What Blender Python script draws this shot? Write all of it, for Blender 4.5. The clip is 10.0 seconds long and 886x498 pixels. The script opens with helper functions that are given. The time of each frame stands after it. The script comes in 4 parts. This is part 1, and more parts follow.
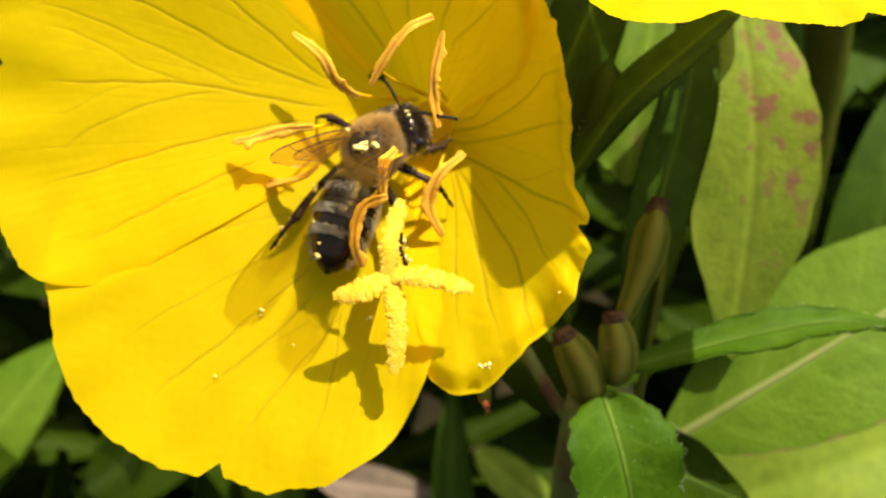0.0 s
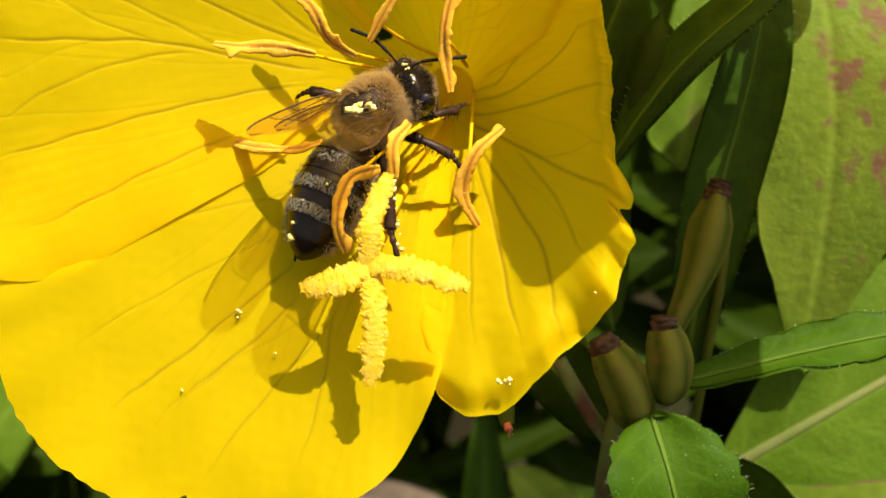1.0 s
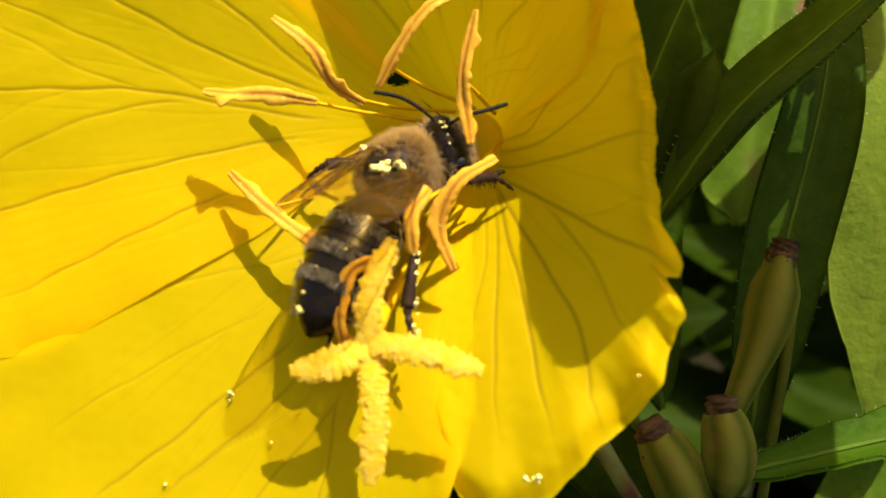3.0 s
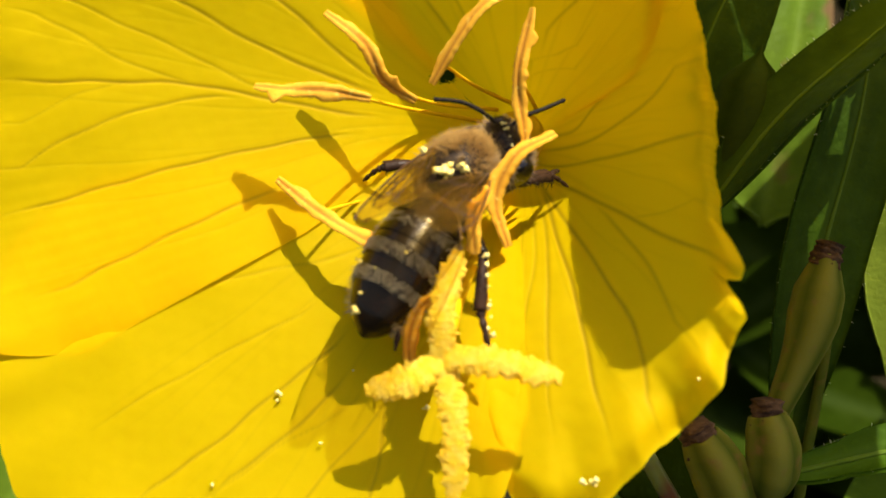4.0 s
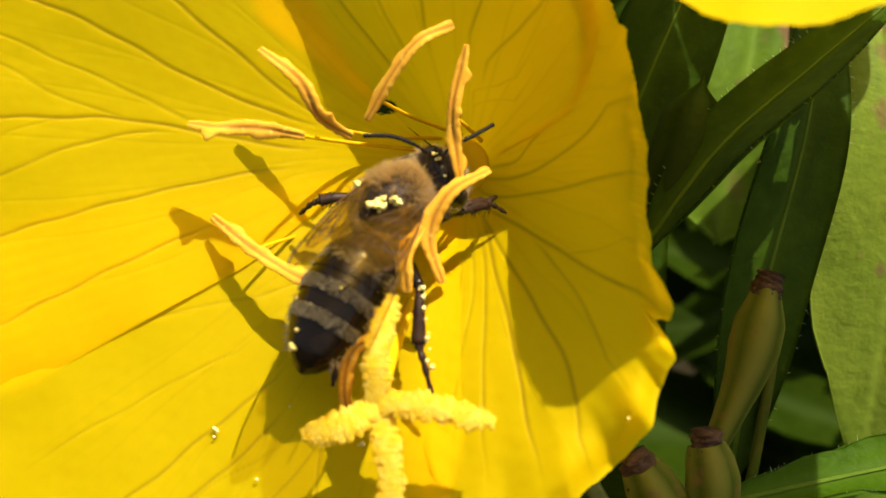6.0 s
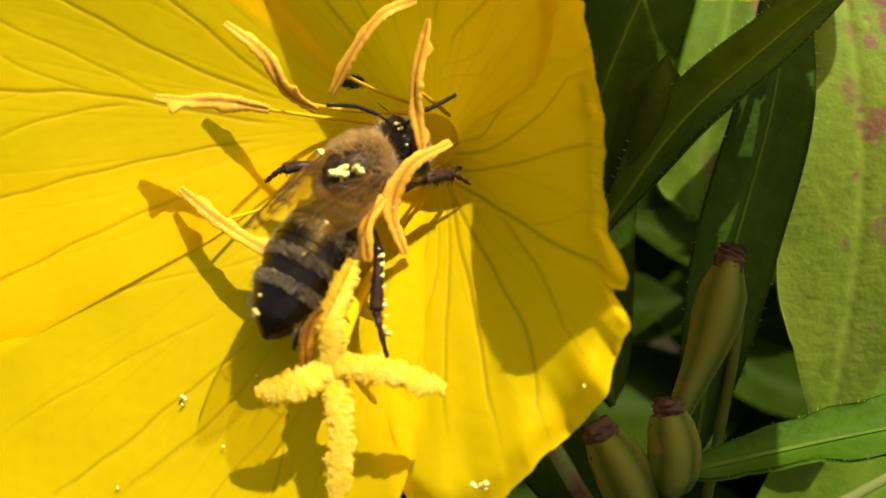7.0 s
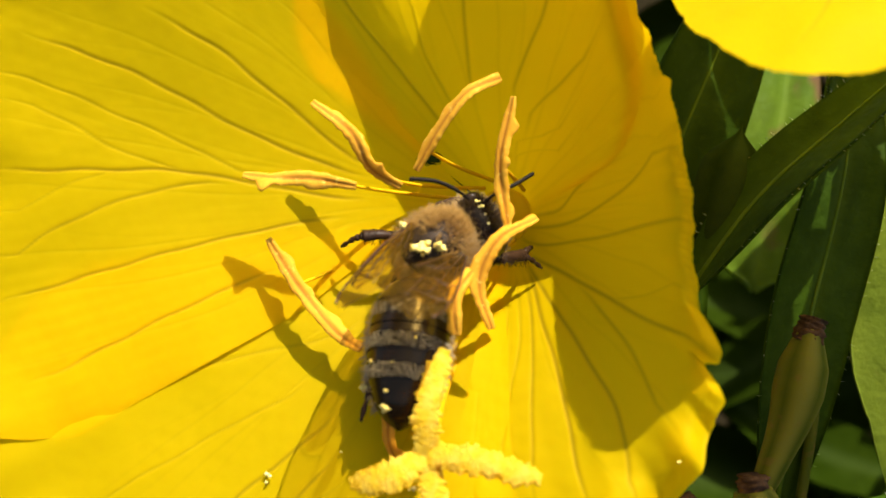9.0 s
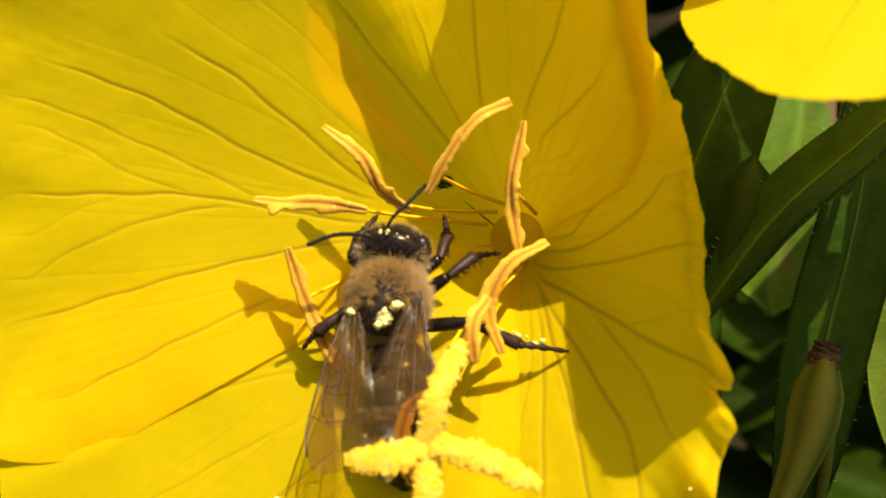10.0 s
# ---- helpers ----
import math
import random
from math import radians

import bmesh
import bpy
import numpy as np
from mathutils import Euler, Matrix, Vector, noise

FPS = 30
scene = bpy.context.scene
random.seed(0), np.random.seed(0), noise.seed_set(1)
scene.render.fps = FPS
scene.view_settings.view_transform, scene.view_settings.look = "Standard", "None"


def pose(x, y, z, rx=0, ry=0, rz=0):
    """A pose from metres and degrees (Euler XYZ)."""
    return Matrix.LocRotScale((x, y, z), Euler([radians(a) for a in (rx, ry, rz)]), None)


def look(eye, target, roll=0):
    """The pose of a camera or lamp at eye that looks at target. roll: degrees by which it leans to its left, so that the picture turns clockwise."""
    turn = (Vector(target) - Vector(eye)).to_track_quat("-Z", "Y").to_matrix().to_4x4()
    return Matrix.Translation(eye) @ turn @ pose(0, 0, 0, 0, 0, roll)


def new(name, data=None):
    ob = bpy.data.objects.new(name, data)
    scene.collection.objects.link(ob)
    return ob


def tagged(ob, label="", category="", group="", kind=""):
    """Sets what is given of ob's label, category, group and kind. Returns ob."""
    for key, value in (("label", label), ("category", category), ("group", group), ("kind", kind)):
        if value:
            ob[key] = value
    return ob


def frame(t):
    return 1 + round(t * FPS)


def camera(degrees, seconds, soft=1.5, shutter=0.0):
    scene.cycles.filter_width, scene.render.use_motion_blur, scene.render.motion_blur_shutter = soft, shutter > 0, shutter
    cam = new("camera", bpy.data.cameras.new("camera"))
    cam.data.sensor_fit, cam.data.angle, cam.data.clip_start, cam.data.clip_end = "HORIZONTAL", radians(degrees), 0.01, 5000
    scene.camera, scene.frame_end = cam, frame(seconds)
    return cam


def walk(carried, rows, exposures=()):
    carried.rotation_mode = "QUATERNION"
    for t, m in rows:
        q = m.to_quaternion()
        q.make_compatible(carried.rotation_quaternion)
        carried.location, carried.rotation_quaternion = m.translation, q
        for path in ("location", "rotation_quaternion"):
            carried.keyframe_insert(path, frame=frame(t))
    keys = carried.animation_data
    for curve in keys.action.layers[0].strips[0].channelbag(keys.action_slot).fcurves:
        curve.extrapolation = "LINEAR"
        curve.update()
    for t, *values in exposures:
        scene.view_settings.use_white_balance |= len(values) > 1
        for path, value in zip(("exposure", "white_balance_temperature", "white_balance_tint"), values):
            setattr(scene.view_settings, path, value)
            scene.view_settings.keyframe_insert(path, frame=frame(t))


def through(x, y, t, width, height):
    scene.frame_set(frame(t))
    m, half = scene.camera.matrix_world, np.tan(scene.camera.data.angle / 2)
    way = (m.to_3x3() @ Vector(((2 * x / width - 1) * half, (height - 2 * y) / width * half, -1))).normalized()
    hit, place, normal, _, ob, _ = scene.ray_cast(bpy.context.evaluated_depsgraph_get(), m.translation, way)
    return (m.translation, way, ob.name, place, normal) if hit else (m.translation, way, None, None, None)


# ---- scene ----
MM = 0.001
# The stage: x across, y up the slope, z out of the flower, in millimetres; it leans back by 45 degrees.
STAGE = pose(0, 0, 0, 45, 0, 0)

cam = camera(45.0, 10.0)
PATH = [
    (0, 0.00, 0.00, 70.60, 0.00, 0.00, 0.00),
    (0.5, 3.45, -2.34, 65.26, 0.95, 2.08, 0.10),
    (1, 2.26, -0.57, 58.61, 0.05, 2.94, 0.23),
    (1.5, 3.05, -0.45, 55.05, 0.81, 3.19, 0.14),
    (2, 3.91, -0.12, 53.26, 1.56, 4.17, 0.07),
    (2.5, 1.89, -0.34, 51.95, 3.02, 4.25, 0.39),
    (3, 3.61, 0.66, 51.14, 2.57, 5.98, 0.12),
    (3.2, 2.24, 1.13, 51.25, 2.39, 5.65, 0.35),
    (4.3, -0.05, 0.87, 50.89, 2.24, 4.64, 0.61),
    (4.5, 0.77, 1.15, 50.76, 2.00, 4.87, 0.71),
    (5, 0.43, 1.94, 50.90, 1.43, 4.09, 0.43),
    (5.5, 3.46, 3.25, 50.90, 1.45, 5.05, 0.46),
    (5.7, 2.61, 3.17, 50.82, 1.59, 4.23, 0.39),
    (6.8, 3.94, 3.20, 51.65, 1.54, 4.49, 0.70),
    (7, 4.51, 2.71, 51.64, 0.67, 4.34, 0.47),
    (7.5, 3.39, 2.43, 51.69, 1.94, 3.96, 0.32),
    (8, 2.67, 2.00, 51.76, 2.45, 5.13, 0.45),
    (8.5, 1.25, 2.29, 51.92, 4.01, 5.67, 0.54),
    (9, 1.30, 2.87, 52.00, 4.45, 5.28, 0.20),
    (9.5, 1.73, 2.43, 51.61, 5.15, 5.99, 0.42),
    (10, 1.77, 3.10, 51.94, 5.52, 6.37, 0.37),
]
walk(cam, [(t, STAGE @ pose(x * MM, y * MM, z * MM, rx, ry, rz)) for t, x, y, z, rx, ry, rz in PATH],
     exposures=((0, 1.16), (1.5, 0.98), (10, 0.98)))
cam.data.dof.use_dof = True
cam.data.dof.focus_distance = 0.057
cam.data.dof.aperture_fstop = 50

# ---- light ----
SUN_WAY = (STAGE.to_3x3() @ Vector((0.40, 0.94, 0.61))).normalized()
sun = new("sun", bpy.data.lights.new("sun", "SUN"))
sun.data.energy, sun.data.angle, sun.data.color = 5.0, radians(0.53), (1.0, 0.93, 0.80)
sun.matrix_world = look(SUN_WAY, (0, 0, 0))
world = bpy.data.worlds.new("sky")
scene.world = world
world.use_nodes = True
sky = world.node_tree.nodes.new("ShaderNodeTexSky")
sky.sky_type, sky.sun_disc = "NISHITA", False
sky.sun_elevation, sky.sun_rotation = math.asin(SUN_WAY.z), math.atan2(SUN_WAY.x, SUN_WAY.y)
sky.dust_density, sky.ozone_density = 6.0, 0.5
world.node_tree.nodes["Background"].inputs["Strength"].default_value = 0.105
world.node_tree.links.new(sky.outputs["Color"], world.node_tree.nodes["Background"].inputs["Color"])


# ---- materials ----
class Mat:
    """A node material with short helpers; sizes of patterns are in millimetres."""

    def __init__(self, name, color, rough=0.5, spec=0.3):
        self.m = bpy.data.materials.new(name)
        self.m.use_nodes = True
        self.t = self.m.node_tree
        self.b = self.t.nodes["Principled BSDF"]
        self.out = self.t.nodes["Material Output"]
        self.b.inputs["Base Color"].default_value = (*color, 1)
        self.b.inputs["Roughness"].default_value = rough
        self.b.inputs["Specular IOR Level"].default_value = spec
        self.col = None
        self.base = color
        self.place = self.node("ShaderNodeTexCoord").outputs["Object"]

    def node(self, kind, **inputs):
        n = self.t.nodes.new(kind)
        for k, v in inputs.items():
            n.inputs[k].default_value = v
        return n

    def link(self, a, b):
        self.t.links.new(a, b)

    def noise(self, size, detail=4, stretch=None):
        n = self.node("ShaderNodeTexNoise", Scale=1000.0 / size, Detail=detail)
        if stretch:
            mp = self.node("ShaderNodeMapping")
            mp.inputs["Scale"].default_value = stretch
            self.link(self.place, mp.inputs["Vector"])
            self.link(mp.outputs["Vector"], n.inputs["Vector"])
        else:
            self.link(self.place, n.inputs["Vector"])
        return n.outputs["Fac"]

    def attr(self, name):
        n = self.node("ShaderNodeAttribute")
        n.attribute_name = name
        return n.outputs["Fac"]

    def range(self, src, lo, hi, a=0.0, b=1.0):
        n = self.node("ShaderNodeMapRange")
        for k, v in zip(("From Min", "From Max", "To Min", "To Max"), (lo, hi, a, b)):
            n.inputs[k].default_value = v
        self.link(src, n.inputs["Value"])
        return n.outputs["Result"]

    def mix(self, fac, color):
        """Blends color over what is there, by fac."""
        n = self.node("ShaderNodeMix")
        n.data_type = "RGBA"
        self.link(fac, n.inputs["Factor"])
        if self.col is None:
            n.inputs[6].default_value = (*self.base, 1)
        else:
            self.link(self.col, n.inputs[6])
        n.inputs[7].default_value = (*color, 1)
        self.col = n.outputs[2]
        self.link(self.col, self.b.inputs["Base Color"])
        return self

    def bump(self, src, strength, mm):
        n = self.node("ShaderNodeBump", Strength=strength, Distance=mm * MM)
        self.link(src, n.inputs["Height"])
        self.link(n.outputs["Normal"], self.b.inputs["Normal"])
        self.bumped = n.outputs["Normal"]
        return self

    def rough(self, src, lo, hi):
        self.link(self.range(src, 0.3, 0.7, lo, hi), self.b.inputs["Roughness"])
        return self

    def translucent(self, share, through=None):
        """Lets a share of the light through; through: its colour, else the surface's own."""
        tr = self.node("ShaderNodeBsdfTranslucent", Color=(*(through or self.base), 1))
        if through is None and self.col is not None:
            self.link(self.col, tr.inputs["Color"])
        mx = self.node("ShaderNodeMixShader", Fac=share)
        self.link(self.b.outputs["BSDF"], mx.inputs[1])
        self.link(tr.outputs["BSDF"], mx.inputs[2])
        self.link(mx.outputs["Shader"], self.out.inputs["Surface"])
        return self


def petal_material(name):
    m = Mat(name, (0.905, 0.640, 0.001), 0.55, 0.06)
    m.mix(m.range(m.noise(6.0, 3), 0.35, 0.7, 0, 0.5), (0.95, 0.66, 0.001))
    m.mix(m.range(m.noise(0.7, 3), 0.5, 0.8, 0, 0.2), (0.86, 0.50, 0.002))
    m.mix(m.range(m.attr("vein"), 0, 1, 0, 0.9), (0.27, 0.155, 0.003))
    m.bump(m.noise(0.35, 5), 0.25, 0.05)
    m.translucent(0.61, (0.97, 0.655, 0.002))
    # The veins block some of the light that passes through.
    tr = m.out.inputs["Surface"].links[0].from_node
    fac = m.range(m.attr("vein"), 0, 1, 0.68, 0.44)
    m.link(fac, tr.inputs["Fac"])
    return m.m


def leaf_material(name, color, light, spots=0.0, net=0.4, share=0.16, spec=0.14, dull=0.0):
    m = Mat(name, color, 0.55, spec)
    m.mix(m.range(m.noise(7.0, 4), 0.35, 0.7, 0, 0.8), light)
    m.mix(m.range(m.noise(1.4, 6), 0.45, 0.75, 0, 0.5), tuple(c * 0.62 for c in color))
    m.mix(m.range(m.noise(0.35, 3), 0.55, 0.8, 0, 0.35), tuple(min(1, c * 1.5) for c in light))
    m.mix(m.range(m.attr("vein"), 0, 1, 0, net), tuple(min(1, c * 1.5 + 0.01) for c in light))
    if spots:
        m.mix(m.range(m.attr("spot"), 0.2, 0.8, 0, spots), (0.125, 0.050, 0.036))
        m.mix(m.range(m.noise(1.8, 5), 0.66, 0.74, 0, 0.6 if spots > 0.8 else 0.0), (0.17, 0.10, 0.04))
    m.rough(m.noise(1.0, 4), 0.48 + dull, 0.68 + dull)
    m.bump(m.noise(0.55, 6), 0.7, 0.14)
    return m.translucent(share).m


PETAL = petal_material("yellow petal")
# LEAF is kept dark for shaded leaves; LEAF_LIT is its copy brightened as sunlit.
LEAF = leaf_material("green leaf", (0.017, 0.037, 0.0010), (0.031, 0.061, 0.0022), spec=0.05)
LEAF_LIT = leaf_material("sunlit green leaf", (0.022, 0.055, 0.0008), (0.040, 0.080, 0.002), spec=0.05)
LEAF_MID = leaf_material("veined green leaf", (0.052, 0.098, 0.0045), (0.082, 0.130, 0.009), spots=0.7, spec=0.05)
_m = Mat("flower tube", (0.70, 0.44, 0.004), 0.6, 0.1)
TUBE = _m.bump(_m.noise(0.5, 3), 0.4, 0.05).translucent(0.32).m
_m = Mat("leaf rib", (0.075, 0.125, 0.012), 0.6, 0.06)
_m.mix(_m.range(_m.noise(1.5, 4), 0.4, 0.65, 0, 0.7), (0.045, 0.085, 0.004))
RIB = _m.bump(_m.noise(0.4, 3), 0.4, 0.05).translucent(0.15).m
_m = Mat("broad leaf rib", (0.15, 0.17, 0.045), 0.6, 0.1)
_m.mix(_m.range(_m.noise(2.5, 4), 0.45, 0.7, 0, 0.6), (0.10, 0.135, 0.02))
_m.mix(_m.range(_m.noise(1.2, 3), 0.64, 0.72, 0, 0.6), (0.22, 0.14, 0.08))
RIB_BROAD = _m.bump(_m.noise(0.4, 3), 0.5, 0.06).translucent(0.15).m
HAIR = Mat("plant hair", (0.55, 0.58, 0.42), 0.6, 0.2).translucent(0.3).m
LEAF_PALE = leaf_material("pale green leaf", (0.092, 0.138, 0.010), (0.138, 0.178, 0.016), 0.85, net=0.15, spec=0.06)
DRY = leaf_material("dry brown leaf", (0.10, 0.075, 0.05), (0.15, 0.11, 0.08), share=0.05, spec=0.0)
# Leaf green taken almost to black: the shade of low leaves is painted in.
LEAF_SHADED = leaf_material("shade-darkened green leaf", (0.011, 0.021, 0.0012), (0.018, 0.031, 0.002), share=0.05, spec=0.0, dull=0.3)

_m = Mat("anther", (0.61, 0.285, 0.018), 0.65, 0.06)
_m.mix(_m.range(_m.noise(1.2, 4), 0.35, 0.7, 0, 0.8), (0.70, 0.385, 0.034))
_m.mix(_m.range(_m.attr("groove"), 0, 1, 0, 0.85), (0.27, 0.09, 0.012))
_m.mix(_m.range(_m.noise(0.25, 3), 0.62, 0.75, 0, 0.7), (0.80, 0.62, 0.12))
ANTHER = _m.bump(_m.noise(0.3, 5), 0.6, 0.08).translucent(0.15).m
_m = Mat("filament", (0.72, 0.44, 0.004), 0.7, 0.05)
_m.mix(_m.range(_m.noise(0.8, 3), 0.4, 0.7, 0, 0.5), (0.82, 0.54, 0.008))
FILAMENT = _m.bump(_m.noise(0.2, 3), 0.3, 0.03).translucent(0.3).m
_m = Mat("stigma", (0.88, 0.65, 0.032), 0.75, 0.1)
_m.mix(_m.range(_m.noise(0.5, 4), 0.4, 0.65, 0, 0.8), (0.90, 0.72, 0.11))
STIGMA = _m.bump(_m.noise(0.15, 4), 0.6, 0.05).translucent(0.58).m
_m = Mat("pollen", (0.76, 0.60, 0.13), 0.8, 0.1)
_m.mix(_m.range(_m.noise(0.2, 3), 0.4, 0.6), (0.82, 0.70, 0.26))
POLLEN = _m.bump(_m.noise(0.08, 3), 0.8, 0.04).m
_m = Mat("bee shell", (0.007, 0.0045, 0.003), 0.24, 0.30)
_m.mix(_m.range(_m.noise(1.0, 3), 0.45, 0.75, 0, 0.7), (0.020, 0.010, 0.005))
_m.b.inputs["Specular Tint"].default_value = (1.0, 0.86, 0.62, 1)
SHELL = _m.bump(_m.noise(0.12, 3), 0.25, 0.02).m
_m = Mat("bee matt shell", (0.03, 0.017, 0.008), 0.6, 0.25)
SHELL_MATT = _m.bump(_m.noise(0.1, 3), 0.5, 0.03).m
_m = Mat("bee brown shell", (0.030, 0.014, 0.006), 0.45, 0.12)
_m.mix(_m.range(_m.noise(0.6, 3), 0.4, 0.7), (0.014, 0.007, 0.004))
SHELL_BROWN = _m.bump(_m.noise(0.1, 3), 0.3, 0.02).m
FUR = Mat("bee fur", (0.52, 0.315, 0.085), 0.6, 0.2).translucent(0.3).m
FUR_DARK = Mat("bee dark fur", (0.06, 0.034, 0.013), 0.6, 0.2).translucent(0.2).m
FUR_GREY = Mat("bee grey fur", (0.42, 0.36, 0.25), 0.55, 0.2).translucent(0.25).m
FUR_PALE = Mat("bee pale fur", (0.50, 0.35, 0.16), 0.6, 0.2).translucent(0.25).m
ANTENNA = Mat("bee antenna", (0.012, 0.009, 0.006), 0.6, 0.08).m
EYE = Mat("bee eye", (0.008, 0.006, 0.006), 0.12, 0.6).m
_m = Mat("bee wing", (0.09, 0.052, 0.010), 0.25, 0.4)
_m.mix(_m.range(_m.noise(1.5, 3), 0.4, 0.7, 0, 0.6), (0.14, 0.08, 0.016))
_m.bump(_m.noise(0.5, 3), 0.3, 0.05).translucent(0.35, (0.50, 0.33, 0.05))
_body = _m.out.inputs["Surface"].links[0].from_node
_tr = _m.node("ShaderNodeBsdfTransparent", Color=(0.94, 0.84, 0.55, 1))
_mx = _m.node("ShaderNodeMixShader", Fac=0.26)
_m.link(_tr.outputs["BSDF"], _mx.inputs[1])
_m.link(_body.outputs["Shader"], _mx.inputs[2])
_m.link(_mx.outputs["Shader"], _m.out.inputs["Surface"])
WING = _m.m
WING_VEIN = Mat("bee wing vein", (0.05, 0.02, 0.008), 0.4, 0.4).m
_m = Mat("capsule", (0.046, 0.066, 0.004), 0.6, 0.06)
_m.mix(_m.range(_m.noise(2.0, 4), 0.4, 0.7), (0.070, 0.078, 0.007))
_m.mix(_m.range(_m.attr("vein"), 0, 1, 0, 0.7), (0.17, 0.16, 0.022))
_m.mix(_m.range(_m.noise(1.1, 4), 0.58, 0.74, 0, 0.5), (0.16, 0.075, 0.03))
CAPSULE = _m.bump(_m.noise(0.4, 4), 0.5, 0.08).translucent(0.2).m
_m = Mat("withered scar", (0.040, 0.022, 0.012), 0.85, 0.1)
_m.mix(_m.range(_m.noise(0.5, 4), 0.4, 0.7), (0.085, 0.048, 0.026))
SCAR = _m.bump(_m.noise(0.25, 5), 1.0, 0.15).m
SEPAL_TIP = Mat("sepal tip", (0.48, 0.12, 0.05), 0.45, 0.3).translucent(0.2).m
_m = Mat("stem", (0.10, 0.13, 0.03), 0.5, 0.3)
_m.mix(_m.range(_m.noise(3.0, 3), 0.4, 0.65), (0.085, 0.035, 0.018))
STEM = _m.bump(_m.noise(0.5, 4), 0.4, 0.08).m
_m = Mat("soil", (0.012, 0.010, 0.005), 0.95, 0.0)
_m.mix(_m.range(_m.noise(18.0, 6), 0.4, 0.7), (0.022, 0.016, 0.008))
_m.mix(_m.range(_m.noise(140.0, 4), 0.5, 0.7), (0.018, 0.026, 0.008))
SOIL = _m.bump(_m.noise(4.0, 6), 1.0, 3.0).m


# ---- mesh helpers (millimetres in, metres out) ----
def mesh_of(name, verts, faces, material, **attrs):
    me = bpy.data.meshes.new(name)
    me.from_pydata((np.asarray(verts, float) * MM).tolist(), [], [tuple(f) for f in faces])
    for key, values in attrs.items():
        a = me.attributes.new(key, "FLOAT", "POINT")
        a.data.foreach_set("value", np.asarray(values, np.float32))
    me.materials.append(material)
    me.polygons.foreach_set("use_smooth", [True] * len(me.polygons))
    me.update()
    return me


def part(name, me, parent, label="", m=None):
    ob = new(name, me)
    ob.parent = parent
    if m is not None:
        ob.matrix_basis = m
    return tagged(ob, label)


def thing(name, at, label, category, group="", kind="", turn=(0, 0, 0), me=None):
    """A top-level thing at a place of the stage, in millimetres."""
    ob = new(name, me)
    ob.matrix_basis = STAGE @ pose(*(v * MM for v in at), *turn)
    return tagged(ob, label, category, group, kind)


def sheet_faces(nu, nv, wrap=False):
    i, j = np.meshgrid(np.arange(nu - 1), np.arange(nv if wrap else nv - 1), indexing="ij")
    k = (j + 1) % nv
    return np.stack([i * nv + j, i * nv + k, (i + 1) * nv + k, (i + 1) * nv + j], -1).reshape(-1, 4)


def step(x, a, b):
    s = np.clip((x - a) / (b - a), 0, 1)
    return s * s * (3 - 2 * s)


def waves(x, y, seed, n=6, scale=1.0):
    """Smooth noise as a sum of waves, about -1 to 1."""
    rng = np.random.default_rng(seed)
    out = 0 * (x + y)
    for k in range(n):
        a, f, p = rng.uniform(0, 2 * np.pi), rng.uniform(0.5, 1.6) / scale, rng.uniform(0, 2 * np.pi)
        out = out + np.sin(2 * np.pi * f * (np.cos(a) * x + np.sin(a) * y) + p)
    return out / n * 1.6


def smooth_line(points, n):
    """A Catmull-Rom line through a few points."""
    p = np.array(points, float)
    p = np.vstack([2 * p[0] - p[1], p, 2 * p[-1] - p[-2]])
    s = np.linspace(0, len(p) - 3 - 1e-6, n)
    k, f = s.astype(int), (s % 1)[:, None]
    a, b, c, d = p[k], p[k + 1], p[k + 2], p[k + 3]
    return 0.5 * (2 * b + (c - a) * f + (2 * a - 5 * b + 4 * c - d) * f**2 + (3 * b - a - 3 * c + d) * f**3)


def frames_along(line, up=(0.1, 0.2, 1)):
    t = np.gradient(line, axis=0)
    t /= np.linalg.norm(t, axis=1)[:, None]
    side, n = [], np.cross(t[0], up)
    for d in t:
        n = n - d * (n @ d)
        n = n / np.linalg.norm(n)
        side.append(n)
    side = np.array(side)
    return t, side, np.cross(side, t)


def tube(points, radius, n=40, sides=10, flat=1.0, up=(0.1, 0.2, 1), rough=0.0, seed=1, rough_scale=0.6):
    """A closed tube along a line; radius: a number, or a function of 0..1. flat squeezes it along its up side."""
    line = smooth_line(points, n)
    t, side, top = frames_along(line, up)
    s = np.linspace(0, 1, n)
    r = (radius(s) if callable(radius) else np.full(n, radius))[:, None]
    a = np.linspace(0, 2 * np.pi, sides, endpoint=False)[None]
    rr = r * (1 + rough * waves(a / np.pi + 0 * r, s[:, None] * n / 8 + 0 * a, seed, 8, rough_scale))
    v = line[:, None] + side[:, None] * (rr * np.cos(a))[..., None] + top[:, None] * (rr * flat * np.sin(a))[..., None]
    verts = np.vstack([v.reshape(-1, 3), line[:1], line[-1:]])
    faces = sheet_faces(n, sides, True).tolist()
    e = n * sides
    faces += [(e, (j + 1) % sides, j) for j in range(sides)]
    faces += [(e + 1, e - sides + j, e - sides + (j + 1) % sides) for j in range(sides)]
    return verts, faces


def joined(*pieces):
    verts, faces, k = [], [], 0
    for v, f in pieces:
        verts.append(np.asarray(v, float))
        faces += [tuple(i + k for i in q) for q in f]
        k += len(v)
    return np.vstack(verts), faces


